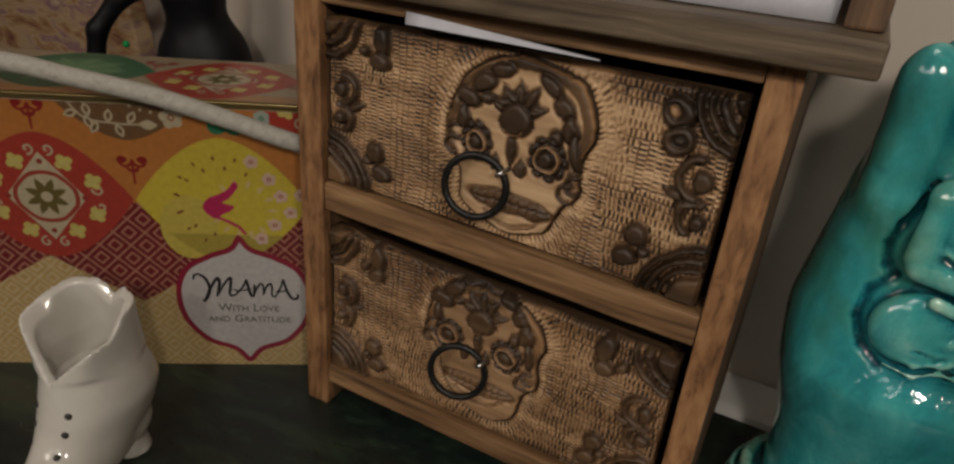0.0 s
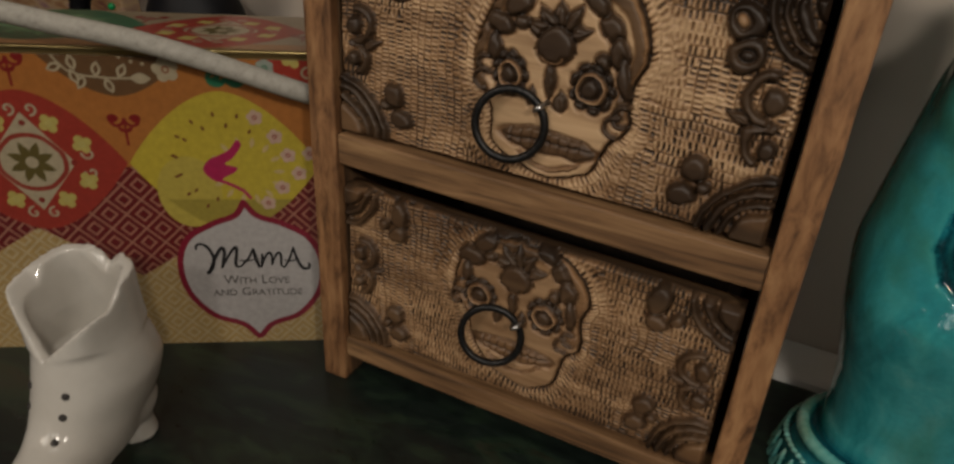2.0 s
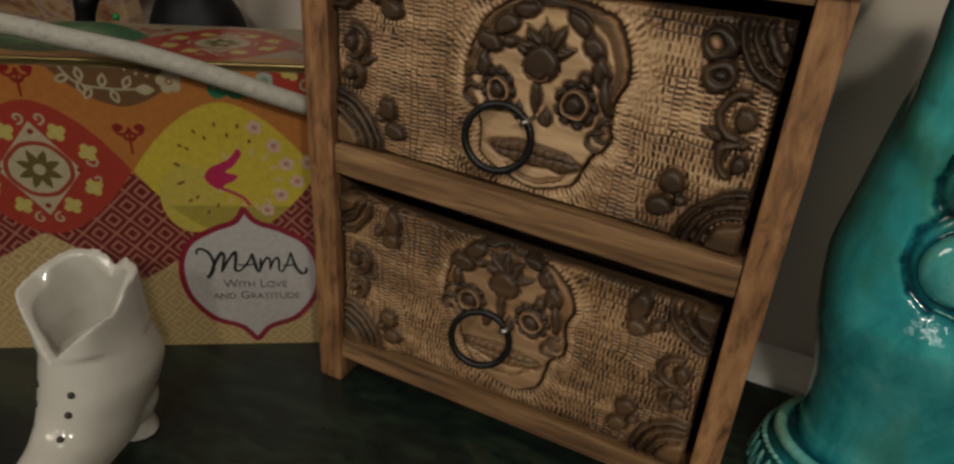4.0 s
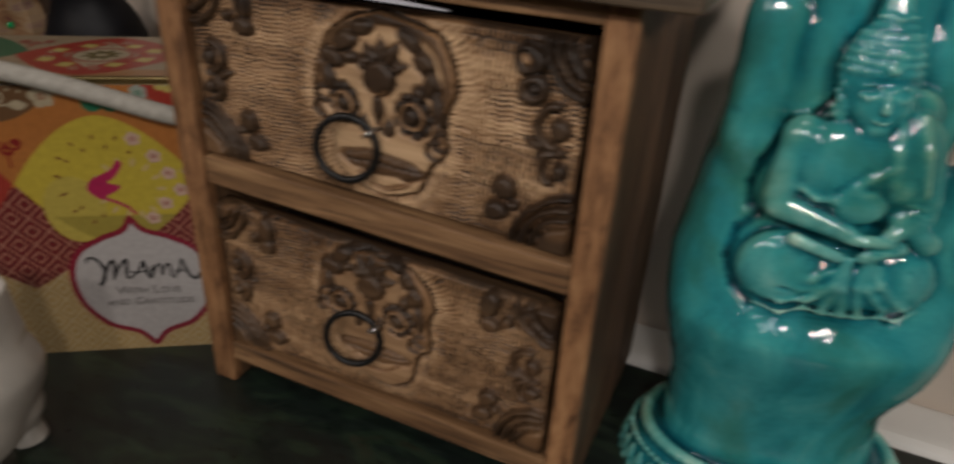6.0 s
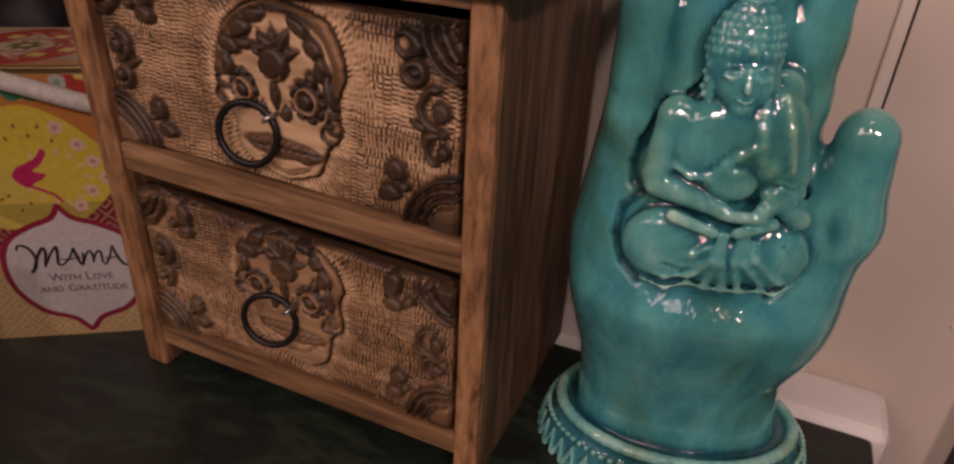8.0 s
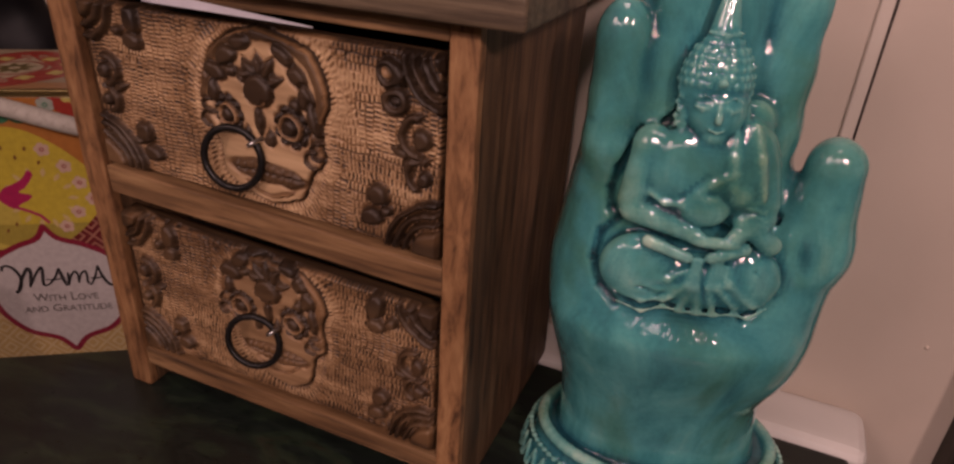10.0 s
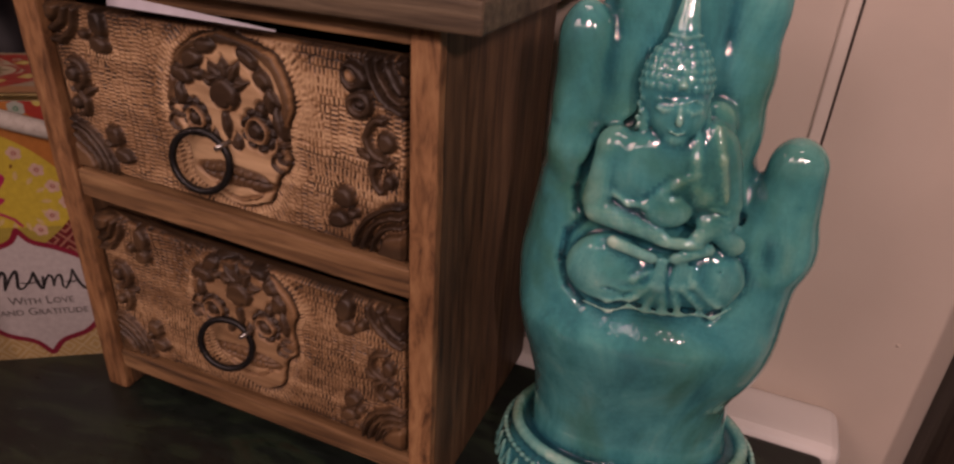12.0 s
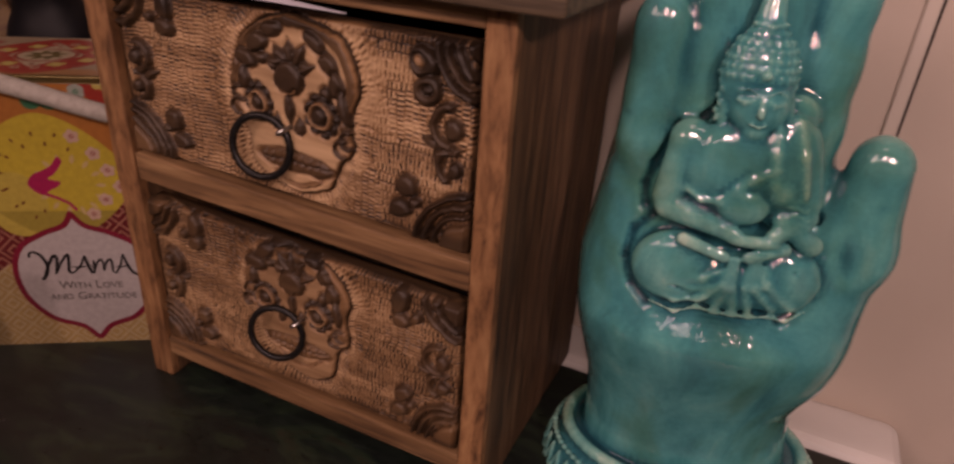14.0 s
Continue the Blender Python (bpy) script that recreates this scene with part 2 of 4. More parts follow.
# ---- structure ----
WALL_Y = 0.178
tagged(part("tabletop", box(-0.75, 0.400, -0.62, 0.130, -0.028, 0.0, 0.004, 3), TABLE), "dark green marbled tabletop with a rounded corner", "table", kind="structure")
tagged(part("wall_north", box(-1.6, 1.9, WALL_Y, WALL_Y + 0.1, -0.75, 1.5, 0), WALL), "pinkish beige painted wall behind the table", "wall", kind="structure")
tagged(part("floor", box(-1.6, 1.9, -1.8, WALL_Y + 0.1, -0.80, -0.75, 0), DARKWOOD), "dark wooden floor below the table", "floor", kind="structure")
tagged(part("ceiling", box(-1.6, 1.9, -1.8, WALL_Y + 0.1, 1.5, 1.55, 0), ROOM), "plain ceiling", "ceiling", kind="structure")
tagged(part("wall_south", box(-1.6, 1.9, -1.9, -1.8, -0.75, 1.5, 0), ROOM), "plain painted wall", "wall", kind="structure")
tagged(part("wall_west", box(-1.7, -1.6, -1.8, WALL_Y + 0.1, -0.75, 1.5, 0), ROOM), "plain painted wall", "wall", kind="structure")
tagged(part("wall_east", box(1.9, 2.0, -1.8, WALL_Y + 0.1, -0.75, 1.5, 0), ROOM), "plain painted wall", "wall", kind="structure")
tagged(part("ledge_trim", box(-1.0, 0.411, 0.1325, WALL_Y, -0.03, 0.002, 0.011, 4), TRIM), "white painted wooden ledge along the wall", "trim", kind="structure")
tagged(part("wall_trim", box(0.3490, 0.3555, WALL_Y - 0.0026, WALL_Y + 0.01, -0.03, 1.5, 0.0012, 2), BEAD), "narrow pale vertical bead on the wall", "trim", kind="structure")
# dark strip stands in for the bead's shadow line
tagged(part("bead_shadow_strip", box(0.3557, 0.3569, WALL_Y - 0.0008, WALL_Y + 0.01, -0.03, 1.5, 0), DARKWOOD), "thin dark strip in place of the shadow line beside the wall bead", "trim", kind="structure")
# dark upright strip, added for the blurry dark edge at the right
tagged(part("dark_wall_strip", box(0.4535, 0.488, WALL_Y - 0.03, WALL_Y + 0.01, -0.75, 1.5, 0.012, 4), DARKWOOD), "dark brown vertical strip on the wall", "trim", kind="structure")


# ---- the chest of two drawers ----
def catmull(points, n=12, closed=True):
    out, m = [], len(points)
    for i in range(m if closed else m - 1):
        p = [np.array(points[(i + k - 1) % m if closed else min(max(i + k - 1, 0), m - 1)], float) for k in range(4)]
        for j in range(n):
            t = j / n
            out.append(0.5 * (2 * p[1] + (p[2] - p[0]) * t + (2 * p[0] - 5 * p[1] + 4 * p[2] - p[3]) * t * t + (3 * p[1] - p[0] - 3 * p[2] + p[3]) * t ** 3))
    return np.array(out)


def smooth01(a, b, v):
    t = np.clip((v - a) / (b - a), 0, 1)
    return t * t * (3 - 2 * t)


def value_noise(x, y, seed=0):
    """Smooth noise in -1..1 on arrays."""
    xi, yi = np.floor(x).astype(int), np.floor(y).astype(int)
    fx, fy = x - xi, y - yi
    fx, fy = fx * fx * (3 - 2 * fx), fy * fy * (3 - 2 * fy)

    def h(a, c):
        k = (a * 374761393 + c * 668265263 + seed * 974711) & 0x7FFFFFFF
        k = ((k ^ (k >> 13)) * 1274126177) & 0x7FFFFFFF
        return (k ^ (k >> 16)) % 10007 / 5003.5 - 1

    return (h(xi, yi) * (1 - fx) + h(xi + 1, yi) * fx) * (1 - fy) + (h(xi, yi + 1) * (1 - fx) + h(xi + 1, yi + 1) * fx) * fy


def poly_distance(x, z, pts, closed=True):
    """Distance to a polyline and, when closed, which points lie inside."""
    d = np.full(x.shape, 1e9)
    inside = np.zeros(x.shape, bool)
    n = len(pts)
    for i in range(n if closed else n - 1):
        a, c = pts[i], pts[(i + 1) % n]
        e = c - a
        t = np.clip(((x - a[0]) * e[0] + (z - a[1]) * e[1]) / max(e @ e, 1e-9), 0, 1)
        d = np.minimum(d, np.hypot(x - a[0] - t * e[0], z - a[1] - t * e[1]))
        if closed and a[1] != c[1]:
            inside ^= ((a[1] > z) != (c[1] > z)) & (x < (c[0] - a[0]) * (z - a[1]) / (c[1] - a[1]) + a[0])
    return d, inside


class Relief:
    """A carved board, in millimetres: height and stain over a grid."""

    def __init__(self, x0, x1, z0, z1, step, seed):
        self.nx, self.nz = int((x1 - x0) / step) + 1, int((z1 - z0) / step) + 1
        self.X, self.Z = np.meshgrid(np.linspace(x0, x1, self.nx), np.linspace(z0, z1, self.nz))
        self.H, self.S = np.zeros(self.X.shape), np.zeros(self.X.shape)
        self.free = np.ones(self.X.shape)
        self.wx = self.X + 0.9 * value_noise(self.X / 7, self.Z / 7, seed) + 0.35 * value_noise(self.X / 2.2, self.Z / 2.2, seed + 1)
        self.wz = self.Z + 0.9 * value_noise(self.X / 7, self.Z / 7, seed + 2) + 0.35 * value_noise(self.X / 2.2, self.Z / 2.2, seed + 3)

    def put(self, d, width, height, stain, groove=0.8, edge=0.55):
        """Raise where d < 0 (d in mm), rounded over width, with a dark cut groove round it."""
        inside = smooth01(0.25, -0.25, d)
        dome = np.sqrt(np.clip(1 - np.clip(1 + d / min(width, 2.6), 0, 1) ** 2, 0, 1))
        self.H = self.H * (1 - inside) + inside * (self.base + height * (0.35 + 0.65 * dome))
        self.S = self.S * (1 - inside) + inside * (stain * (1.05 - 0.22 * dome))
        cut = np.exp(-(d / 0.7) ** 2)
        self.H -= groove * cut
        self.S = np.maximum(self.S, cut * edge)
        self.free *= 1 - smooth01(1.2, -0.2, d)

    base = 0.0

    def blob(self, cx, cz, rx, rz, rot=0.0, h=1.4, s=0.6):
        c, n = math.cos(radians(rot)), math.sin(radians(rot))
        u, v = (self.wx - cx) * c + (self.wz - cz) * n, -(self.wx - cx) * n + (self.wz - cz) * c
        k = np.hypot(u / rx, v / rz)
        self.put((k - 1) * min(rx, rz), min(rx, rz), h, s)

    def arc(self, cx, cz, r, w, a0=0, a1=360, h=1.2, s=0.5):
        ang = np.degrees(np.arctan2(self.wz - cz, self.wx - cx)) % 360
        rr = np.hypot(self.wx - cx, self.wz - cz)
        d = np.abs(rr - r) - w / 2
        span = (a1 - a0) % 360 or 360
        mid = (a0 + span / 2) % 360
        off = (np.abs((ang - mid + 180) % 360 - 180) - span / 2) * math.pi / 180 * r
        self.put(np.maximum(d, off) if span < 360 else d, w / 2, h, s, 0.6)

    def leaf(self, cx, cz, length, width, rot, h=1.3, s=0.6):
        c, n = math.cos(radians(rot)), math.sin(radians(rot))
        u, v = (self.wx - cx) * c + (self.wz - cz) * n, -(self.wx - cx) * n + (self.wz - cz) * c
        t = np.clip(u / length, 0, 1)
        half = width / 2 * np.sin(np.pi * t ** 0.75) + 0.02
        d = np.where((u < 0) | (u > length), np.hypot(np.minimum(u, 0) + np.maximum(u - length, 0), v), np.abs(v) - half)
        self.put(d, width / 2, h, s)
        rib = np.exp(-(v / 0.45) ** 2) * (u > 0) * (u < length * 0.9) * (np.abs(v) < half)
        self.H -= 0.35 * rib
        self.S = np.maximum(self.S, rib * 0.6)

    def cut(self, pts, width=0.8, depth=0.8, s=0.75):
        d, _ = poly_distance(self.wx, self.wz, np.array(pts, float), False)
        k = np.exp(-(d / width) ** 2)
        self.H -= depth * k
        self.S = np.maximum(self.S, s * k)


def carve(upper):
    """The carved front of a drawer: a skull among scrolls on a chiselled ground."""
    if upper:
        x0, x1, z0, z1, seed, k = 13.5, 198.5, 140.5, 223, 5, 1.0
        skull = [(115, 222), (94, 216), (82, 200), (80, 180), (87, 170), (89, 154), (103, 146), (116, 144.5), (131, 150), (136, 163), (143, 171), (142, 182), (147, 198), (139, 215)]
    else:
        x0, x1, z0, z1, seed, k = 13.5, 198.5, 29.5, 113.5, 11, 0.62
        skull = [(108, 112), (90, 108), (77, 95), (75, 80), (82, 70), (87, 52), (100, 41), (116, 37), (127, 44), (131, 60), (138, 68), (137, 82), (139, 96), (128, 109)]
    r = Relief(x0, x1, z0, z1, 0.42, seed)
    sk = catmull(skull, 8)
    d, inside = poly_distance(r.wx, r.wz, sk)
    sd = np.where(inside, -d, d)
    cx, cz = sk.mean(0)
    # chiselled ground: combed rows of short cuts, following the skull, upright or level
    far = smooth01(3, 16, d)
    wob = 1.3 * value_noise(r.X / 12, r.Z / 12, seed + 7) + 0.35 * value_noise(r.X / 3, r.Z / 3, seed + 17)

    def comb(p, q, pitch, tick):
        col = np.floor(p / pitch)
        fr = p / pitch - col
        ph = q / tick + 0.5 * np.sin(col * 2.4)
        k = np.floor(ph)
        lot = np.abs(np.sin(col * 12.9898 + k * 78.233) * 43758.5453) % 1
        stroke = smooth01(0.36, 0.14, np.abs(ph - k - 0.5)) * (0.25 + 0.75 * lot)
        stroke *= smooth01(0.0, 0.16, fr) * smooth01(1.0, 0.72, fr)
        line = smooth01(0.15, 0.02, np.minimum(fr, 1 - fr)) * (0.25 + 0.4 * (np.sin(col * 5.1) > -0.2))
        return np.maximum(stroke, line)

    around = comb(sd + 0.5 * wob, np.arctan2(r.Z - cz, r.X - cx) * 42 + wob, 4.2, 2.3)
    upright = comb(r.X + wob, r.Z + 0.6 * wob + 0.06 * r.X, 3.5, 1.9)
    level = comb(r.Z + wob + 0.05 * r.X, r.X + 0.8 * wob, 3.6, 2.0)
    patch = value_noise(r.X / 21, r.Z / 21, seed + 9) + (0.35 if upper else 0.1) * np.sign(r.X - cx)
    field = np.where(patch > 0.05, level, upright)
    cutm = around * (1 - far) + field * far
    depth = np.clip(0.95 + 0.45 * value_noise(r.X / 11, r.Z / 11, seed + 4), 0.45, 1.3)
    r.H = -0.62 * depth * cutm + 0.14 * value_noise(r.X / 1.3, r.Z / 1.3, seed + 6)
    ground = 0.05 if upper else 0.16
    r.S = ground + 0.95 * depth * cutm + 0.14 * np.clip(value_noise(r.X / 23, r.Z / 23, seed + 12), 0, 1) + 0.06 * value_noise(r.X / 4, r.Z / 4, seed + 13)
    ring = np.exp(-((sd - 3.2) / 1.8) ** 2)
    r.S = np.maximum(r.S - 0.25 * ring, 0.02)
    # skull plane, raised, with its carved outline
    r.put(sd, 5, 0.9, 0.10 if upper else 0.34, 1.4, 0.95)
    inner = np.where(inside, d, 0)
    rim = smooth01(0.6, 1.4, inner) * smooth01(5.2, 3.6, inner) * (r.Z > cz - 5)
    r.S = np.maximum(r.S, rim * (0.62 if upper else 0.45))
    r.H += 0.5 * rim
    r.base = 0.6
    s = 0.97 if upper else 0.80
    ox, oz = (0, 0) if upper else (-6.5, -103)

    def P(x, z):
        return (x + ox, z + oz) if upper else (x * 0.98 + ox + 2, z + oz + (0 if z < 190 else 1))

    # crown flower, leaves and blossoms
    for ang in (-70, -35, 0, 35, 70, 120, 240):
        r.leaf(*P(113, 199), 14 if abs(ang) < 90 else 9, 6.5, 90 + ang, 1.6, s)
    r.blob(*P(113, 196), 7.5, 7, 0, 1.8, s)
    r.leaf(*P(112, 190), 14, 4.5, 272, 1.4, s)
    r.arc(*P(112.5, 194), 4.6, 1.0, 200, 340, 1.5, 0.05)
    for x, z, rx, rz, rot in ((97, 209, 6, 4, 30), (90, 201, 6.5, 4.5, -15), (88, 192, 3, 6, 10), (133, 205, 4, 6.5, 35), (137, 197, 4, 6, 20), (126, 213, 6, 3.5, -35), (105, 216, 6, 3.2, 12), (131, 193, 3, 3.6, 0), (140, 188, 2.6, 8, 8), (99, 203, 3, 2.6, 0)):
        r.blob(*P(x, z), rx, rz, rot, 1.5, s)
    # eyes
    for x, z, q in ((128, 183, 1.0), (95, 183, 0.92)):
        for kx in range(9):
            aa = kx * math.tau / 9
            r.blob(*P(x + 6.6 * q * math.cos(aa), z + 6.9 * q * math.sin(aa)), 2.7 * q, 2.7 * q, 0, 1.0, s * 1.15)
        r.blob(*P(x, z), 6.6 * q, 6.9 * q, 0, 1.2, s * 1.1)
        r.arc(*P(x, z), 5.2 * q, 1.5, 0, 360, 1.7, 0.06 if upper else 0.22)
        r.blob(*P(x, z), 3.6 * q, 3.8 * q, 0, 1.8, s * 1.1)
    for x, z in ((85, 185), (84, 179), (141, 175), (138, 171)):
        r.arc(*P(x, z), 3.6, 1.8, 60, 300, 1.4, s)
    r.leaf(*P(117, 172), 9, 5, 95, 1.2, s)
    r.leaf(*P(104, 172), 8, 4.5, 80, 1.2, s)
    # jaw and teeth
    r.blob(*P(113, 159), 20, 5.0, -2, 1.0, s * 0.75)
    for x in range(98, 130, 4):
        r.cut([P(x, 155.5), P(x + 0.4, 162.5)], 0.45, 0.6, 0.7)
    r.cut([P(95, 159), P(131, 159.5)], 0.5, 0.7, 0.8)
    r.arc(*P(114, 166), 18, 1.2, 225, 318, 1.2, 0.1 if upper else 0.3)
    r.base = 0.3
    # corner fans, trefoils and scrolls, left then right
    t = s * 0.95
    for side in (0, 1):
        def M(x, z):
            return ((x if side == 0 else 212 - x) , z if upper else z - 111)

        def A(a0, a1):
            return (a0, a1) if side == 0 else ((180 - a1) % 360, (180 - a0) % 360)

        for rad, w in ((7, 14), (17.2, 2.6), (21.5, 3.2), (25.5, 2.6)):
            r.arc(*M(12, 140), rad, w, *A(340, 100), 1.5, t * (0.75 if w > 5 else 1.0))
        for x, z, rx, rz, rot in ((42, 163, 4.6, 5.6, 20), (45, 152.5, 5.4, 4.4, 0), (38, 157, 2.6, 2.6, 0)):
            r.blob(*M(x, z), rx, rz, rot if side == 0 else -rot, 1.7, t)
        r.arc(*M(22, 176), 6.5, 3.4, *A(280, 120), 1.5, t)
        r.blob(*M(21, 175), 3.4, 3.4, 0, 1.6, t)
        r.arc(*M(24, 191), 7, 3.6, *A(250, 110), 1.5, t)
        r.blob(*M(22, 190), 3.6, 4.2, 0, 1.6, t)
        r.leaf(*M(27, 182), 9, 4, 15 if side == 0 else 165, 1.4, t)
        if side == 0 or not upper:
            for rad, w in ((5, 10), (13, 3.4), (18.5, 3.2)):
                r.arc(*M(13, 224), rad, w, *A(255, 20), 1.5, t * (0.8 if w > 5 else 1.0))
            for x, z, rx, rz, rot in ((45, 217, 4.4, 7.5, 12), (44, 207, 5.2, 4.2, 20), (36, 211, 3, 3, 0)):
                r.blob(*M(x, z), rx, rz, rot if side == 0 else -rot, 1.7, t)
        else:
            r.blob(176, 213, 6.4, 6.0, 0, 1.6, t)
            r.blob(175, 213.5, 2.4, 2.4, 0, 1.9, 0.12)
            r.blob(178, 203, 6.0, 5.6, 30, 1.6, t)
            r.blob(178.4, 203, 2.2, 2.2, 0, 1.2, t * 1.2)
            for rad, w in ((4, 8), (12, 3.2), (16.5, 2.6), (21, 3.0)):
                r.arc(203, 222, rad, w, 165, 275, 1.5, t * (0.7 if w < 3 else 1.0))
    # a few long knife slips across the ground
    for q in range(10):
        x, z = random.uniform(x0 + 35, x1 - 35), random.uniform(z0 + 6, z1 - 6)
        if abs(x - cx) > 38:
            r.cut([(x, z), (x + random.uniform(-9, 9), z + random.uniform(-3, 3))], 0.35, 0.35, 0.55)
    # darker towards the upper right corner
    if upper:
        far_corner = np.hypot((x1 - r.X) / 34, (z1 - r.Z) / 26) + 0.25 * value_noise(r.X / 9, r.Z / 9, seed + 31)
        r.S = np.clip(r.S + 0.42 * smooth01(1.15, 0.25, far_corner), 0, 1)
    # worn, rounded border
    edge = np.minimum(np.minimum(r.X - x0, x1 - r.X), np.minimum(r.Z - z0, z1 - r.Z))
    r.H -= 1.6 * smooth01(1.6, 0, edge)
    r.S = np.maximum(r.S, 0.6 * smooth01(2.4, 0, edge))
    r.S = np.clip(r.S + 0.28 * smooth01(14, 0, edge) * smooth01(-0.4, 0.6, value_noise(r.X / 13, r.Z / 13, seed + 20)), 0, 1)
    return r


def lean(x, z):
    """The middle rail and the drawer edges next to it run out of level."""
    w = smooth01(0.035, 0.112, z) * smooth01(0.222, 0.150, z)
    return w * (0.0032 - 0.0062 * (x - 0.012) / 0.19)


def drawer_front(r, y_face, depth, parent):
    """A board with the carved relief on its front; closed at the back."""
    nx, nz = r.nx, r.nz
    front = np.stack([r.X / 1000, y_face - 1.65 * r.H / 1000, r.Z / 1000], -1).reshape(-1, 3)
    back = front[[0, nx - 1, nx * nz - 1, nx * (nz - 1)]].copy()
    back[:, 1] = y_face + depth
    for v in (front, back):
        v[:, 2] += lean(v[:, 0], v[:, 2])
    i = np.arange(nx * nz).reshape(nz, nx)
    q = np.stack([i[:-1, :-1], i[:-1, 1:], i[1:, 1:], i[1:, :-1]], -1).reshape(-1, 4).tolist()
    b0 = nx * nz
    q += [[b0, b0 + 3, b0 + 2, b0 + 1]]
    q.append([b0, b0 + 1] + i[0, ::-1].tolist())
    q.append([b0 + 2, b0 + 3] + i[-1].tolist())
    q.append([b0 + 3, b0] + i[:, 0].tolist())
    q.append([b0 + 1, b0 + 2] + i[::-1, -1].tolist())
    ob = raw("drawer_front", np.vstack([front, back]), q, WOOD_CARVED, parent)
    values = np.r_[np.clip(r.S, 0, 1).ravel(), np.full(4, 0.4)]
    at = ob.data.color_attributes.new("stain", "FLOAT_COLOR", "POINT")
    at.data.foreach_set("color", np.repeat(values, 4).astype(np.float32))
    return ob


def ring_pull(cx, cz, y, tilt, turn, R, parent):
    """A forged ring hanging from a staple."""
    m = Matrix.Translation((cx, y - 0.0045, cz)) @ Euler((radians(tilt), 0, radians(turn))).to_matrix().to_4x4()
    path = [m @ Vector((R * math.cos(k * math.tau / 56), 0, R * math.sin(k * math.tau / 56))) for k in range(56)]
    pull = part("ring_pull", tube(path, 0.0017, 12, True), IRON, parent, "black iron ring pull", True)
    a = radians(38)
    sx, sz = cx + R * math.cos(a), cz + R * math.sin(a)
    arch = [Vector((sx + 0.0022 * math.cos(t), y - 0.0062 * math.sin(t) + 0.001, sz + 0.0016 * math.cos(t))) for t in np.linspace(0, math.pi, 14)]
    part("staple", tube(arch, 0.0011, 8), STEEL, pull, "bright worn steel staple", True)
    return pull


def chest():
    root = empty("drawer_chest")
    W = 0.00035
    for x0, x1 in ((-0.0025, 0.012), (0.202, 0.2138)):
        part("post", box(x0, x1, 0, 0.0060, 0.0, 0.2372, 0.0011, 2, W), WOOD_Z, root)
        part("side_panel", box(x0 + 0.0004, x1 - 0.0004, 0.0063, 0.0900, 0.0, 0.2370, 0.0007, 2, 0.0002), WOOD_SIDE_SHADED, root, "streaked brown wooden side board")
        part("side_panel", box(x0 + 0.0006, x1 - 0.0006, 0.0903, 0.1410, 0.0, 0.2370, 0.0007, 2, 0.0002), WOOD_SIDE_SHADED, root, "streaked brown wooden side board")
    part("back_panel", box(0.0123, 0.2017, 0.131, 0.139, 0.014, 0.233, 0), WOOD_SIDE_SHADED, root)
    for z0, z1, y0 in ((0.0165, 0.0278, 0.0012), (0.1242, 0.1388, 0.0012), (0.2290, 0.2370, 0.0008)):
        bm = box(0.0122, 0.2018, y0, 0.018, z0, z1, 0.0012, 2, W)
        for v in bm.verts:
            v.co.z += float(lean(v.co.x, v.co.z))
        part("rail", bm, WOOD_X, root)
    for z0 in (0.0175, 0.127):
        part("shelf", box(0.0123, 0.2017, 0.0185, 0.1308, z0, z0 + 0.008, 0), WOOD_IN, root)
    part("top_board", box(-0.020, 0.2335, -0.011, 0.150, 0.2375, 0.2492, 0.0018, 3, 0.0004), WOOD_TOP, root, "overhanging top board of pale streaked wood")
    # open letter tray on the top board
    for x0, x1 in ((-0.006, 0.006), (0.2195, 0.2315)):
        part("tray_side", box(x0, x1, 0.006, 0.13, 0.2494, 0.339, 0.0012, 2, W), WOOD_SIDE_SHADED, root)
    part("tray_back", box(0.0062, 0.2193, 0.118, 0.128, 0.2494, 0.339, 0.0008, 1), WOOD_SIDE_SHADED, root)
    for upper, cx, cz, tilt, turn, R in ((True, 0.0988, 0.1648, -7, 12, 0.0138), (False, 0.0978, 0.0640, -9, 14, 0.0140)):
        zb = 0.1405 if upper else 0.0295
        drawer = empty("drawer")
        drawer.parent = root
        r = carve(upper)
        drawer_front(r, 0.0042, 0.009, drawer)
        for x0, x1 in ((0.017, 0.023), (0.189, 0.195)):
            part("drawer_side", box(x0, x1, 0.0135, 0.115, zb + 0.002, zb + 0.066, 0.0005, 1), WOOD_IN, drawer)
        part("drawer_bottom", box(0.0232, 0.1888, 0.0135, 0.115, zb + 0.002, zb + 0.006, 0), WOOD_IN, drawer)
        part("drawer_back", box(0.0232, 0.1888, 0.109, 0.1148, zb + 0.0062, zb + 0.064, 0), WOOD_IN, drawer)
        ring_pull(cx, cz, 0.0025, tilt, turn, R, drawer)
    return tagged(root, "carved two-drawer wooden chest with skull motifs and open top tray", "chest of drawers")


chest()


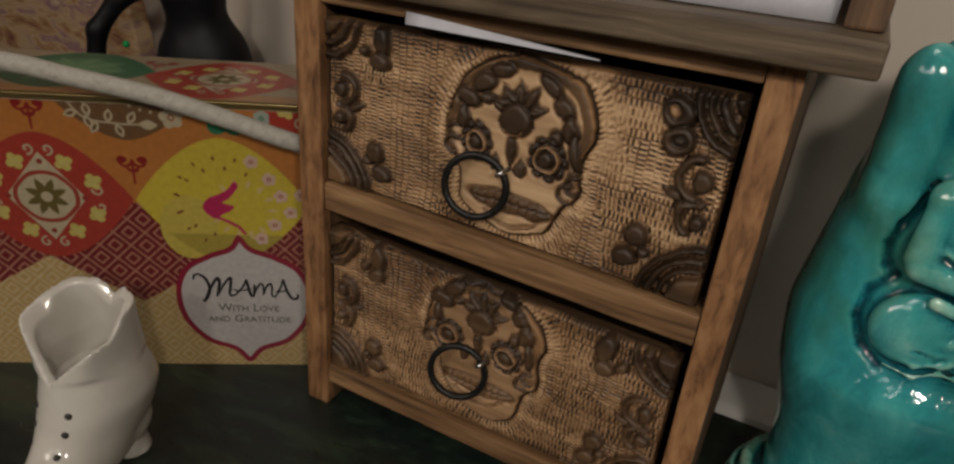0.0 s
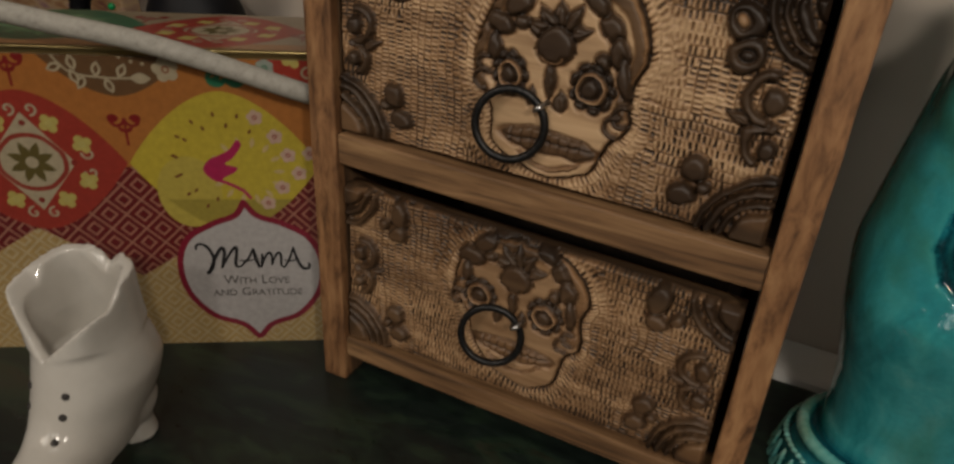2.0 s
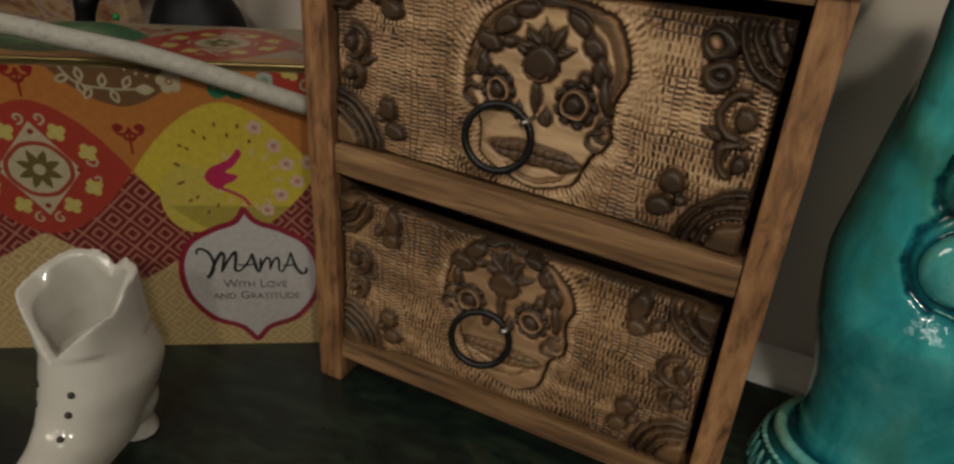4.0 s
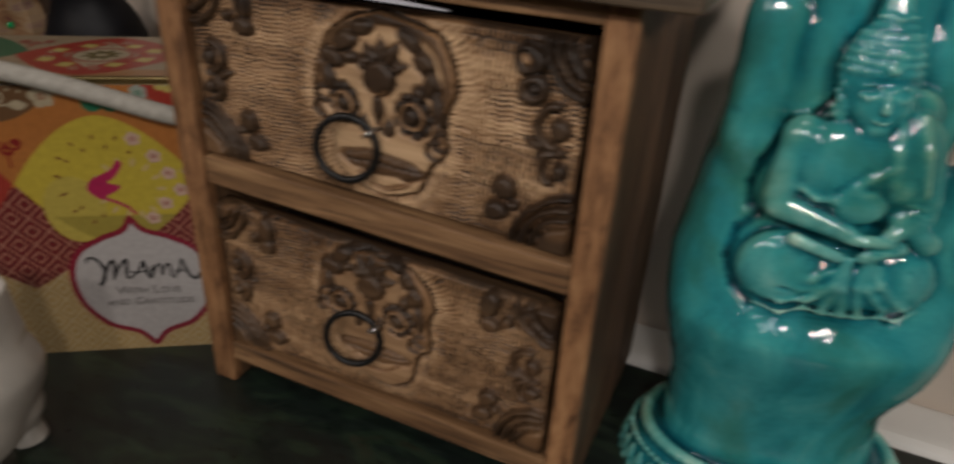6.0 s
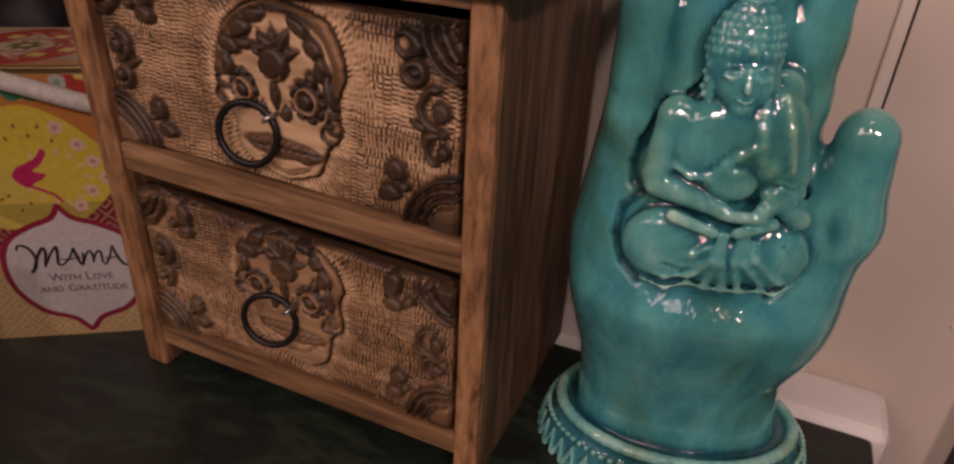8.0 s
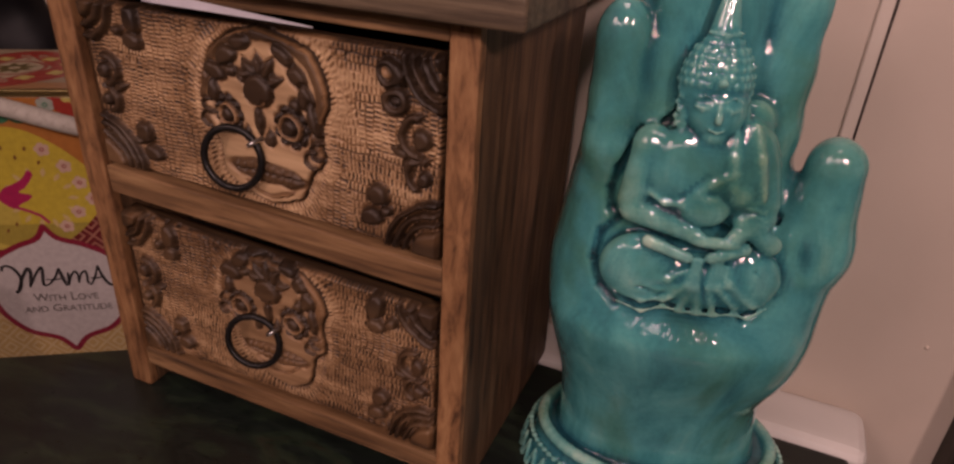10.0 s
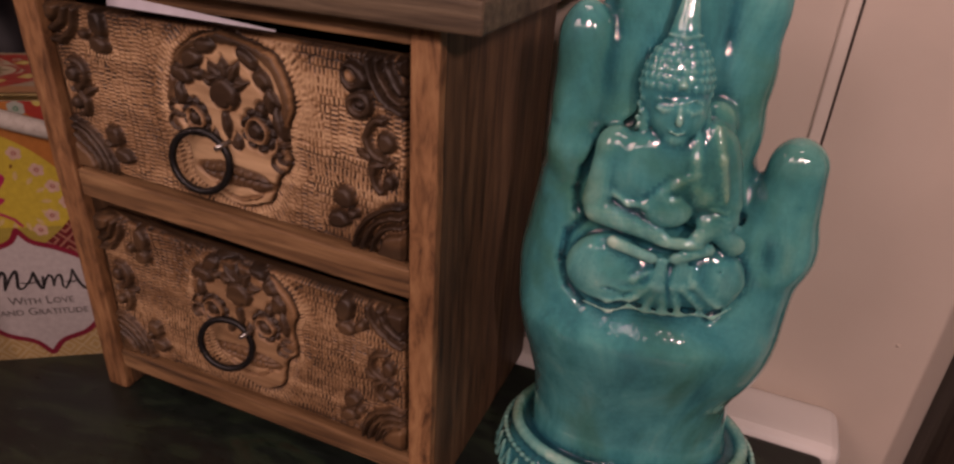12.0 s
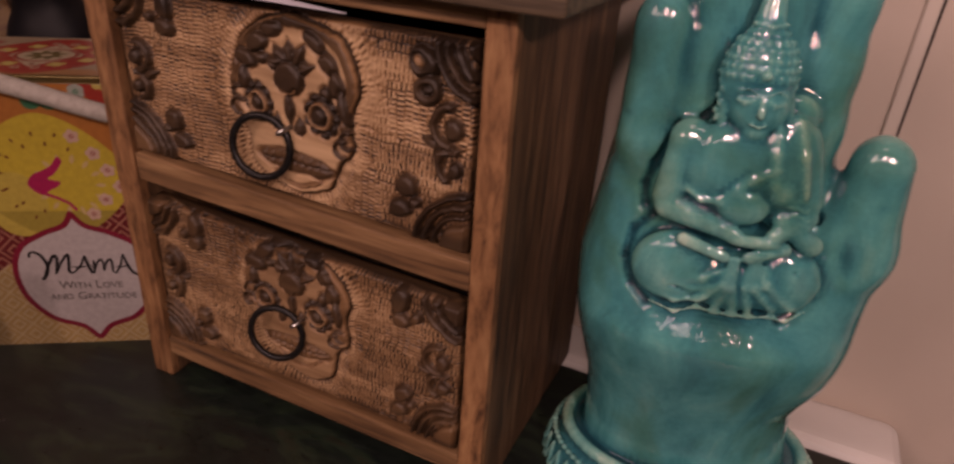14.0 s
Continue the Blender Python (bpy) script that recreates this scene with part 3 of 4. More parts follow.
def sheet(name, p0, du, dv, n=14, thick=0.0003, curl=0.002, label="", cat="paper", far=None):
    """A slightly bowed leaf of paper: corner p0, edges du and dv."""
    p0, du, dv = Vector(p0), Vector(du), Vector(dv)
    nrm = du.cross(dv).normalized()
    far = Vector(far) if far else dv
    bm = bmesh.new()
    layers = []
    for side in (0, 1):
        g = [[bm.verts.new(p0 + du * (i / n) + dv.lerp(far, i / n) * (j / n) + nrm * (curl * (math.sin(math.pi * i / n) + 0.4 * math.sin(5 * j / n)) + side * thick)) for i in range(n + 1)] for j in range(n + 1)]
        layers.append(g)
        for j in range(n):
            for i in range(n):
                f = (g[j][i], g[j][i + 1], g[j + 1][i + 1], g[j + 1][i])
                bm.faces.new(f if side else f[::-1])
    a, c = layers
    rim = [(0, i) for i in range(n)] + [(j, n) for j in range(n)] + [(n, n - i) for i in range(n)] + [(n - j, 0) for j in range(n)]
    for k in range(len(rim)):
        (j0, i0), (j1, i1) = rim[k], rim[(k + 1) % len(rim)]
        bm.faces.new((a[j0][i0], a[j1][i1], c[j1][i1], c[j0][i0]))
    return tagged(part(name, bm, PAPER, None, "", True), label, cat)


sheet("paper_sheet", (0.02, 0.0115, 0.2497), (0.197, 0.0, 0.0), (0.0, 0.012, 0.105), 14, 0.0003, 0.0008, "bluish white paper sheets standing in the open tray")
sheet("paper_sheet", (0.03, 0.0160, 0.2497), (0.185, 0.0015, 0.0), (0.0, 0.014, 0.100), 14, 0.0003, 0.0008, "bluish white paper sheets standing in the open tray")
# a folded slip that sticks out over the upper drawer
sheet("folded_paper", (0.061, -0.0030, 0.2272), (0.084, 0.0016, -0.0004), (-0.001, 0.0020, 0.0050), 10, 0.0004, 0.0003, "folded white paper slip sticking out above the drawer", "paper", (0.0, 0.0012, 0.0003))


# ---- the printed keepsake box ----
BOX_H, BOX_D, BOX_YAW = 0.1705, 0.086, 34.0
BOX_POSE = pose(-0.024, 0.0205, 0.0, 0, 0, BOX_YAW)


class Print:
    """Flat colours laid over a grid, in millimetres."""

    def __init__(self, u0, u1, v0, v1, step):
        self.nu, self.nv = int((u1 - u0) / step) + 1, int((v1 - v0) / step) + 1
        self.U, self.V = np.meshgrid(np.linspace(u0, u1, self.nu), np.linspace(v0, v1, self.nv))
        self.C = np.zeros((*self.U.shape, 3))
        self.soft = step * 0.9

    def fill(self, d, colour):
        k = np.clip(0.5 - d / self.soft, 0, 1)[..., None]
        self.C = self.C * (1 - k) + np.array(colour) * k

    def ogee(self, cx, cz, hw, hh, scale=1.0):
        x, z = np.abs(self.U - cx) / hw, np.abs(self.V - cz) / hh
        t = np.clip(x, 0, 1.3)
        edge = np.where(t < 1, np.clip(1 - t ** 1.75, 0, 1) ** 0.95, -(t - 1))
        return (z - scale * edge + (1 - scale) * 0.6 * t) * hh * 0.62

    def ell(self, cx, cz, rx, rz, rot=0.0):
        c, n = math.cos(radians(rot)), math.sin(radians(rot))
        u, v = (self.U - cx) * c + (self.V - cz) * n, -(self.U - cx) * n + (self.V - cz) * c
        return (np.hypot(u / rx, v / rz) - 1) * min(rx, rz)

    def line(self, pts, w):
        lo, hi = np.array(pts, float).min(0) - w - 1, np.array(pts, float).max(0) + w + 1
        d = np.full(self.U.shape, 1e3)
        m = (self.U > lo[0]) & (self.U < hi[0]) & (self.V > lo[1]) & (self.V < hi[1])
        if m.any():
            d[m] = poly_distance(self.U[m], self.V[m], np.array(pts, float), False)[0] - w / 2
        return d

    def leaf(self, cx, cz, length, width, rot):
        c, n = math.cos(radians(rot)), math.sin(radians(rot))
        u, v = (self.U - cx) * c + (self.V - cz) * n, -(self.U - cx) * n + (self.V - cz) * c
        t = np.clip(u / length, 0, 1)
        return np.where((u < 0) | (u > length), np.maximum(-u, u - length) + 0.3, np.abs(v) - width / 2 * np.sin(np.pi * t))

    def curl(self, cx, cz, r, a0, turns, w, colour, flip=1):
        a = np.linspace(0, turns * math.tau, 26)
        rr = r * (1 - 0.75 * a / a[-1])
        pts = np.stack([cx + flip * rr * np.cos(a + radians(a0)), cz + rr * np.sin(a + radians(a0))], -1)
        self.fill(self.line(pts, w), colour)

    def flower(self, cx, cz, r, colour, core, n=5):
        for k in range(n):
            a = k * math.tau / n + 0.5
            self.fill(self.ell(cx + r * 0.62 * math.cos(a), cz + r * 0.62 * math.sin(a), r * 0.5, r * 0.5), colour)
        self.fill(self.ell(cx, cz, r * 0.5, r * 0.5), colour)
        self.fill(self.ell(cx, cz, r * 0.34, r * 0.34), core)
        self.fill(self.ell(cx, cz, r * 0.17, r * 0.17), colour)


ORANGE, RED, YELLOW, BROWN = (0.58, 0.22, 0.05), (0.46, 0.055, 0.035), (0.74, 0.58, 0.06), (0.20, 0.105, 0.045)
WINE, PINK, CREAM, OLIVE = (0.20, 0.018, 0.02), (0.50, 0.22, 0.15), (0.62, 0.52, 0.34), (0.17, 0.13, 0.035)
TAN, TAN2, TEAL, MAGENTA = (0.62, 0.42, 0.16), (0.74, 0.58, 0.32), (0.035, 0.22, 0.11), (0.58, 0.03, 0.13)


def sprig(p, x, z, s=1.0):
    p.fill(p.line([(x, z - 9 * s), (x, z + 3 * s)], 1.3), (0.30, 0.02, 0.02))
    for f in (-1, 1):
        p.curl(x + f * 4.2 * s, z + 4 * s, 4 * s, 180 if f > 0 else 180, 0.95, 1.5, (0.30, 0.02, 0.02), f)
        p.fill(p.ell(x + f * 5.5 * s, z + 4.4 * s, 2.4 * s, 2.2 * s), (0.30, 0.02, 0.02))
        p.fill(p.leaf(x, z - 3 * s, 5 * s, 2.0 * s, 90 - f * 48), (0.30, 0.02, 0.02))


def star_medallion(p, cx, cz, hw=45, hh=37):
    p.fill(p.ogee(cx, cz, hw, hh), RED)
    p.fill(np.abs(p.U - cx) / 24 * 17 + np.abs(p.V - cz) / 26 * 17 - 17 + 0.12 * np.abs(p.U - cx), CREAM)
    p.fill(np.maximum(p.ell(cx, cz, 17, 15.5), p.ogee(cx, cz, 19.5, 17)), (0.40, 0.06, 0.04))
    p.fill(np.maximum(p.ell(cx, cz, 14.6, 13.2), p.ogee(cx, cz, 16.8, 14.6)), CREAM)
    for k in range(8):
        p.fill(p.leaf(cx, cz, 11.5, 4.4, k * 45 + 22.5), OLIVE)
    p.fill(p.ell(cx, cz, 3, 3), CREAM)
    for k in range(4):
        a = radians(k * 90)
        p.fill(p.ell(cx + 19.5 * math.cos(a), cz + 20.5 * math.sin(a), 1.5, 1.5), (0.32, 0.04, 0.03))
        for f in (-1, 1):
            b = a + f * 0.18
            p.curl(cx + 27.5 * math.cos(b), cz + 28 * math.sin(b), 3.2, math.degrees(a) + 180, 0.9, 1.1, CREAM, 1 if f > 0 else 1)
        for q in (26, 52 + 12):
            b = radians(k * 90 + q)
            p.flower(cx + 28 * math.cos(b) * (1 if q < 50 else 0.98), cz + 22.5 * math.sin(b), 4.4, (0.70, 0.58, 0.16), (0.74, 0.64, 0.22), 4)


def vine_medallion(p, cx, cz):
    p.fill(p.ogee(cx, cz, 47, 38), BROWN)
    p.fill(p.line(catmull([(cx - 30, cz - 12), (cx - 20, cz - 26), (cx - 4, cz - 29), (cx + 8, cz - 29)], 10, False), 1.0), CREAM)
    for x, z, a in ((-25, -19, 120), (-22, -23, 200), (-17, -26, 100), (-13, -28, 240), (-8, -29, 80), (-4, -29, 290), (2, -29, 60), (-19, -25, 290)):
        p.fill(p.leaf(cx + x, cz + z, 8, 4.4, a), CREAM)
        p.fill(p.leaf(cx + x + math.cos(radians(a)) * 1.8, cz + z + math.sin(radians(a)) * 1.8, 4.6, 2.0, a), BROWN)
    p.fill(p.leaf(cx + 7, cz - 29, 10, 5.2, 0), CREAM)
    p.flower(cx + 24, cz - 24.5, 5.6, CREAM, (0.36, 0.13, 0.06), 5)
    for x, z in ((-6, -18), (-1, -16), (4, -19), (9, -21), (14, -22), (-10, -15)):
        p.fill(p.ell(cx + x, cz + z, 0.8, 0.8), CREAM)
    p.curl(cx + 10, cz - 16, 4.5, 20, 0.9, 2.2, CREAM)


def lattice(p, mask, line, base, size):
    a, b = (p.U + p.V * 1.02) / size, (p.U - p.V * 1.02) / size
    q = np.maximum(np.abs(a - np.round(a)), np.abs(b - np.round(b))) * size
    k = size / 2
    lines = np.minimum(np.abs(q - k), np.abs(q - k * 0.44)) - 0.85
    p.fill(mask, base)
    p.fill(np.maximum(lines, mask), line)


def front_print():
    p = Print(-191, 10, 0, 166, 0.42)
    p.C[:] = ORANGE
    # woven diamonds below the medallions
    saw = np.abs((p.U + 91 + 47.5) % 95 - 47.5)
    zig = 46 + saw * 0.62
    lattice(p, p.V - 110, PINK, WINE, 17.0)
    lattice(p, (p.V - zig) * 0.8, TAN2, TAN, 15.5)
    for x in (-182, 8):
        star_medallion(p, x, 187) if x > 0 else p.fill(p.ogee(x, 184, 46, 38), (0.03, 0.17, 0.085))
    p.flower(-163, 158, 5.5, CREAM, (0.30, 0.02, 0.05), 6)
    p.flower(-168, 146, 4, (0.5, 0.55, 0.3), (0.4, 0.45, 0.2), 4)
    vine_medallion(p, -87, 184.5)
    sprig(p, -133, 160), sprig(p, -86, 131)
    for f in (-1, 1):
        p.curl(-36 + f * 5, 157, 4.6, 200, 1.0, 2.4, TEAL, f)
        p.fill(p.ell(-36 + f * 5, 155, 3, 2), TEAL)
    p.flower(-17, 162, 4, (0.45, 0.5, 0.42), TEAL, 6)
    star_medallion(p, -133, 112)
    star_medallion(p, -228, 112)
    # yellow medallion with a tulip
    p.fill(p.ogee(-40, 112, 47, 38), YELLOW)
    p.fill(p.ell(-60, 96, 16, 20) * 1.0, (0.70, 0.56, 0.10))
    p.fill(np.maximum(p.ogee(-40, 112, 47, 38), p.V - 92), (0.50, 0.40, 0.07))
    for k in range(14):
        a = k * math.tau / 14
        p.fill(p.leaf(-30 + 13 * math.cos(a), 108 + 13 * math.sin(a), 6, 2.4, math.degrees(a)), (0.80, 0.60, 0.26))
    for k in range(16):
        a = radians(60 + k * 13)
        p.fill(p.leaf(-40 + 24 * math.cos(a), 112 + 22 * math.sin(a) + (3 if k % 2 else -3), 3.2, 1.6, math.degrees(a)), (0.26, 0.09, 0.03))
    for x, z in ((-15, 127), (-9, 117), (-4, 107), (-13, 99), (-24, 137), (2, 118), (-21, 90)):
        p.flower(x, z, 3.6, (0.80, 0.55, 0.42), (0.42, 0.08, 0.06), 5)
    tul = catmull([(-52, 108), (-49, 114), (-43, 117), (-38, 120), (-34, 125), (-32, 122), (-37, 115), (-41, 112), (-35, 110), (-37, 107), (-41, 105), (-46, 102)], 6)
    d, ins = poly_distance(p.U, p.V, tul)
    p.fill(np.where(ins, -d, d), MAGENTA)
    p.fill(p.line([(-45, 103), (-38, 100), (-33, 97), (-30, 93)], 1.8), MAGENTA)
    # white gift label with an ogee frame
    lab = catmull([(-34, 92), (-40, 84), (-52, 79), (-66, 70), (-72.5, 54), (-70, 34), (-58, 18), (-42, 11), (-33, 2), (-24, 11), (-8, 18), (4, 34), (6.5, 54), (0, 70), (-14, 79), (-27, 84)], 8)
    d, ins = poly_distance(p.U, p.V, lab)
    sd = np.where(ins, -d, d)
    p.fill(sd, (0.33, 0.02, 0.05))
    p.fill(sd + 3.3, (0.70, 0.66, 0.64))
    return p


def top_print():
    p = Print(-191, 10, 0, 86, 0.6)
    p.C[:] = (0.46, 0.36, 0.23)
    p.fill(p.V - 12, (0.52, 0.26, 0.10))
    p.fill(p.ogee(-130, 48, 46, 40), (0.035, 0.18, 0.09))
    p.fill(p.ogee(-130, 48, 28, 24), (0.10, 0.28, 0.14))
    for k in range(9):
        p.fill(p.leaf(-130, 46, 30, 7, k * 40), (0.16, 0.36, 0.18))
    star_medallion(p, -45, 42, 44, 40)
    p.fill(p.ogee(42, 45, 42, 38), (0.56, 0.34, 0.16))
    p.fill(p.ogee(-215, 45, 42, 38), (0.56, 0.34, 0.16))
    sprig(p, -88, 66, 1.2), sprig(p, -1, 30, 1.0)
    return p


def printed(name, p, place, parent):
    i = np.arange(p.nu * p.nv).reshape(p.nv, p.nu)
    q = np.stack([i[:-1, :-1], i[:-1, 1:], i[1:, 1:], i[1:, :-1]], -1).reshape(-1, 4).tolist()
    ob = raw(name, place(p.U / 1000, p.V / 1000).reshape(-1, 3), q, PRINT, parent, smooth=False)
    at = ob.data.color_attributes.new("print", "FLOAT_COLOR", "POINT")
    at.data.foreach_set("color", np.concatenate([p.C, np.ones((*p.U.shape, 1))], -1).astype(np.float32).ravel())
    return ob


def lettering(body, size, u, v, mat, parent, shear=0.0, width=0.0):
    cu = bpy.data.curves.new("lettering", "FONT")
    cu.body, cu.size, cu.align_x, cu.extrude, cu.shear, cu.resolution_u = body, size, "CENTER", 0.00006, shear, 4
    cu.small_caps_scale = 0.78
    for letter in cu.body_format:
        letter.use_small_caps = True
    ob = new("lettering", cu)
    dg = bpy.context.evaluated_depsgraph_get()
    me = bpy.data.meshes.new_from_object(ob.evaluated_get(dg))
    bpy.data.objects.remove(ob)
    xs = [w.co.x for w in me.vertices]
    k = width / (max(xs) - min(xs)) if width else 1.0
    for w in me.vertices:
        w.co = Vector((w.co.x * k + u, -w.co.z - 0.0004, w.co.y + v))
    me.materials.clear()
    me.materials.append(mat)
    t = new("lettering", me)
    t.parent = parent
    return t


def ribbon(pts, w):
    """A pen stroke, swelling in its middle, laid just proud of the card; points and width in mm."""
    bm = bmesh.new()
    n = len(pts)
    rows = []
    for k, p in enumerate(pts):
        d = pts[min(k + 1, n - 1)] - pts[max(k - 1, 0)]
        d = d / max(np.hypot(*d), 1e-6)
        h = w * (0.55 + 0.45 * math.sin(math.pi * k / (n - 1)) + 0.25 * abs(d[1]) - 0.12)
        rows.append([bm.verts.new(((p[0] + f * h * -d[1]) / 1000, y, (p[1] + f * h * d[0]) / 1000)) for y in (-0.0004, 0.0001) for f in (-1, 1)])
    for a, b in zip(rows[:-1], rows[1:]):
        for i, j in ((0, 1), (1, 3), (3, 2), (2, 0)):
            bm.faces.new((a[i], a[j], b[j], b[i]))
    for r in (rows[0], rows[-1]):
        bm.faces.new((r[0], r[1], r[3], r[2]))
    bmesh.ops.recalc_face_normals(bm, faces=bm.faces)
    return bm


def keepsake_box():
    root = empty("keepsake_box", BOX_POSE)
    x0, x1 = -0.191, 0.010
    part("body", box(x0 + 0.0006, x1 - 0.0006, 0.0006, BOX_D - 0.0006, 0.0, 0.1655, 0.0004, 1), TRIM, root, "cardboard box body")
    fp = front_print()
    printed("front_print", fp, lambda u, v: np.stack([u, np.zeros_like(u), v], -1), root)
    part("gilt_seam", box(x0 + 0.0014, x1 - 0.0014, 0.0014, BOX_D - 0.001, 0.1657, 0.1682, 0.0003, 1), GOLD, root, "dull gold seam under the lid")
    lid = part("lid", box(x0, x1, -0.0008, BOX_D, 0.1684, BOX_H - 0.0004, 0.0006, 2), GOLD, root, "patterned lid with a gold edge")
    printed("lid_print", top_print(), lambda u, v: np.stack([u * 0.998, v * 0.995 + 0.0003, np.full_like(u, BOX_H)], -1), lid)
    # script letters with swashes, then two lines of small capitals
    for w, pts in ((0.75, ((-61.6, 62.0), (-61.2, 64.6), (-58.6, 65.4), (-55.4, 63.2), (-53.2, 58), (-53.6, 52.1), (-56.6, 46.9), (-57.4, 48.4))),
                   (0.85, ((-56.6, 47.2), (-54.6, 51.5), (-51.8, 57.6), (-48.2, 63.0), (-47.0, 60.2), (-48.2, 54.5), (-49.3, 50.1))),
                   (0.75, ((-49.2, 50.4), (-44.7, 58.7), (-40.7, 63.6), (-40.8, 58.5), (-41.7, 52.8), (-40.6, 51.0), (-38.8, 51.8))),
                   (0.60, ((-39.3, 51.0), (-34.3, 56.8), (-31.6, 62.8))), (0.85, ((-31.6, 62.6), (-30.4, 55.2), (-29.0, 50.0))),
                   (0.40, ((-39.8, 55.2), (-35, 54.8), (-28.4, 56.1))), (0.70, ((-27.0, 59.2), (-27.4, 55), (-28.1, 50.2))),
                   (0.60, ((-28.0, 51), (-25.6, 57), (-23.4, 59.8), (-22.0, 57.6), (-22.4, 51.6))),
                   (0.60, ((-22.3, 52), (-20.3, 57.4), (-18.1, 59.8), (-17.0, 57.7), (-17.3, 52.1), (-16.0, 50.9))),
                   (0.55, ((-16.0, 50.0), (-12.5, 56.1), (-10.2, 63.4))), (0.80, ((-10.2, 63.2), (-8.3, 54.9), (-5.6, 50.0), (-3.1, 49.6), (-1.9, 51.4), (-2.6, 53.2))),
                   (0.40, ((-15.4, 54.8), (-11.5, 54.6), (-7.1, 56.2)))):
        curve_pts = catmull(pts, 8, False)
        part("script_stroke", ribbon(curve_pts, w), INK, root)
    lettering("With Love", 0.0078, -0.0312, 0.0402, INK2, root, 0, 0.0355)
    lettering("and Gratitude", 0.0074, -0.0312, 0.0325, INK2, root, 0, 0.0490)
    return tagged(root, "keepsake box printed with bright folk medallions and a white label", "gift box")


keepsake_box()


# ---- sculpting by distance fields ----
class Clay:
    """A block of distances in millimetres, joined smoothly and skinned at zero."""

    def __init__(self, lo, hi, step):
        self.lo, self.step = np.array(lo, float), step
        self.n = [int((b - a) / step) + 1 for a, b in zip(lo, hi)]
        self.ax = [self.lo[i] + step * np.arange(self.n[i]) for i in range(3)]
        self.D = np.full(self.n, 50.0, np.float32)

    def region(self, lo, hi):
        s = []
        for i in range(3):
            a = max(int((lo[i] - self.lo[i]) / self.step) - 1, 0)
            b = min(int((hi[i] - self.lo[i]) / self.step) + 3, self.n[i])
            s.append(slice(a, max(b, a + 1)))
        return tuple(s), np.meshgrid(*[self.ax[i][s[i]] for i in range(3)], indexing="ij", sparse=True)

    def blend(self, s, d, k, cut=False):
        a = self.D[s]
        if cut:
            h = np.clip(0.5 - 0.5 * (a + d) / k, 0, 1)
            self.D[s] = a * (1 - h) - d * h + k * h * (1 - h)
        else:
            h = np.clip(0.5 + 0.5 * (a - d) / k, 0, 1)
            self.D[s] = a * (1 - h) + d * h - k * h * (1 - h)

    def ellipsoid(self, c, r, k=2.0, rot=0.0, cut=False):
        m = max(r) + 3 * k + 3
        s, (x, y, z) = self.region(np.array(c) - m, np.array(c) + m)
        ca, sa = math.cos(radians(rot)), math.sin(radians(rot))
        u, w = (x - c[0]) * ca + (z - c[2]) * sa, -(x - c[0]) * sa + (z - c[2]) * ca
        v = y - c[1]
        q = np.sqrt((u / r[0]) ** 2 + (v / r[1]) ** 2 + (w / r[2]) ** 2)
        g = np.sqrt((u / r[0] ** 2) ** 2 + (v / r[1] ** 2) ** 2 + (w / r[2] ** 2) ** 2) + 1e-6
        self.blend(s, q * (q - 1) / g, k, cut)

    def capsule(self, a, b, ra, rb=None, k=2.0, cut=False):
        a, b, rb = np.array(a, float), np.array(b, float), ra if rb is None else rb
        m = max(ra, rb) + 3 * k + 3
        s, (x, y, z) = self.region(np.minimum(a, b) - m, np.maximum(a, b) + m)
        e = b - a
        t = np.clip(((x - a[0]) * e[0] + (y - a[1]) * e[1] + (z - a[2]) * e[2]) / (e @ e), 0, 1)
        d = np.sqrt((x - a[0] - t * e[0]) ** 2 + (y - a[1] - t * e[1]) ** 2 + (z - a[2] - t * e[2]) ** 2)
        self.blend(s, d - (ra + (rb - ra) * t), k, cut)

    def strand(self, pts, r, k=1.5, cut=False):
        for a, b in zip(pts[:-1], pts[1:]):
            self.capsule(a, b, r, None, k, cut)

    def column(self, zs, left, right, front, back, k, power=2.0):
        """A limb whose outline changes with height; power > 2 squares its section."""
        s, (x, y, z) = self.region(self.lo, self.lo + self.step * np.array(self.n))
        fine = np.arange(zs[0] - 30, zs[-1] + 30, 1.0)
        soft = np.hanning(15) / np.hanning(15).sum()
        L, R, F, B = (np.interp(z, fine[7:-7], np.convolve(np.interp(fine, zs, v), soft, "valid")) for v in (left, right, front, back))
        hx, hy, cx, cy = (R - L) / 2, (B - F) / 2, (R + L) / 2, (F + B) / 2
        q = (np.abs((x - cx) / hx) ** power + np.abs((y - cy) / hy) ** power) ** (1 / power)
        d = (q - 1) * np.minimum(hx, hy)
        d = np.maximum(d, np.maximum(zs[0] - z, z - zs[-1]))
        self.blend(s, d, k)

    def skin(self):
        """Surface nets: vertices in mm, quads, and a convexity value for each vertex."""
        D = self.D
        inside = D < 0
        cells = np.zeros([n - 1 for n in self.n], np.int8)
        for i in (0, 1):
            for j in (0, 1):
                for k in (0, 1):
                    cells += inside[i:self.n[0] - 1 + i, j:self.n[1] - 1 + j, k:self.n[2] - 1 + k]
        live = np.argwhere((cells > 0) & (cells < 8))
        pos, num = np.zeros((len(live), 3)), np.zeros(len(live))
        corners = [(i, j, k) for i in (0, 1) for j in (0, 1) for k in (0, 1)]
        val = {c: D[live[:, 0] + c[0], live[:, 1] + c[1], live[:, 2] + c[2]] for c in corners}
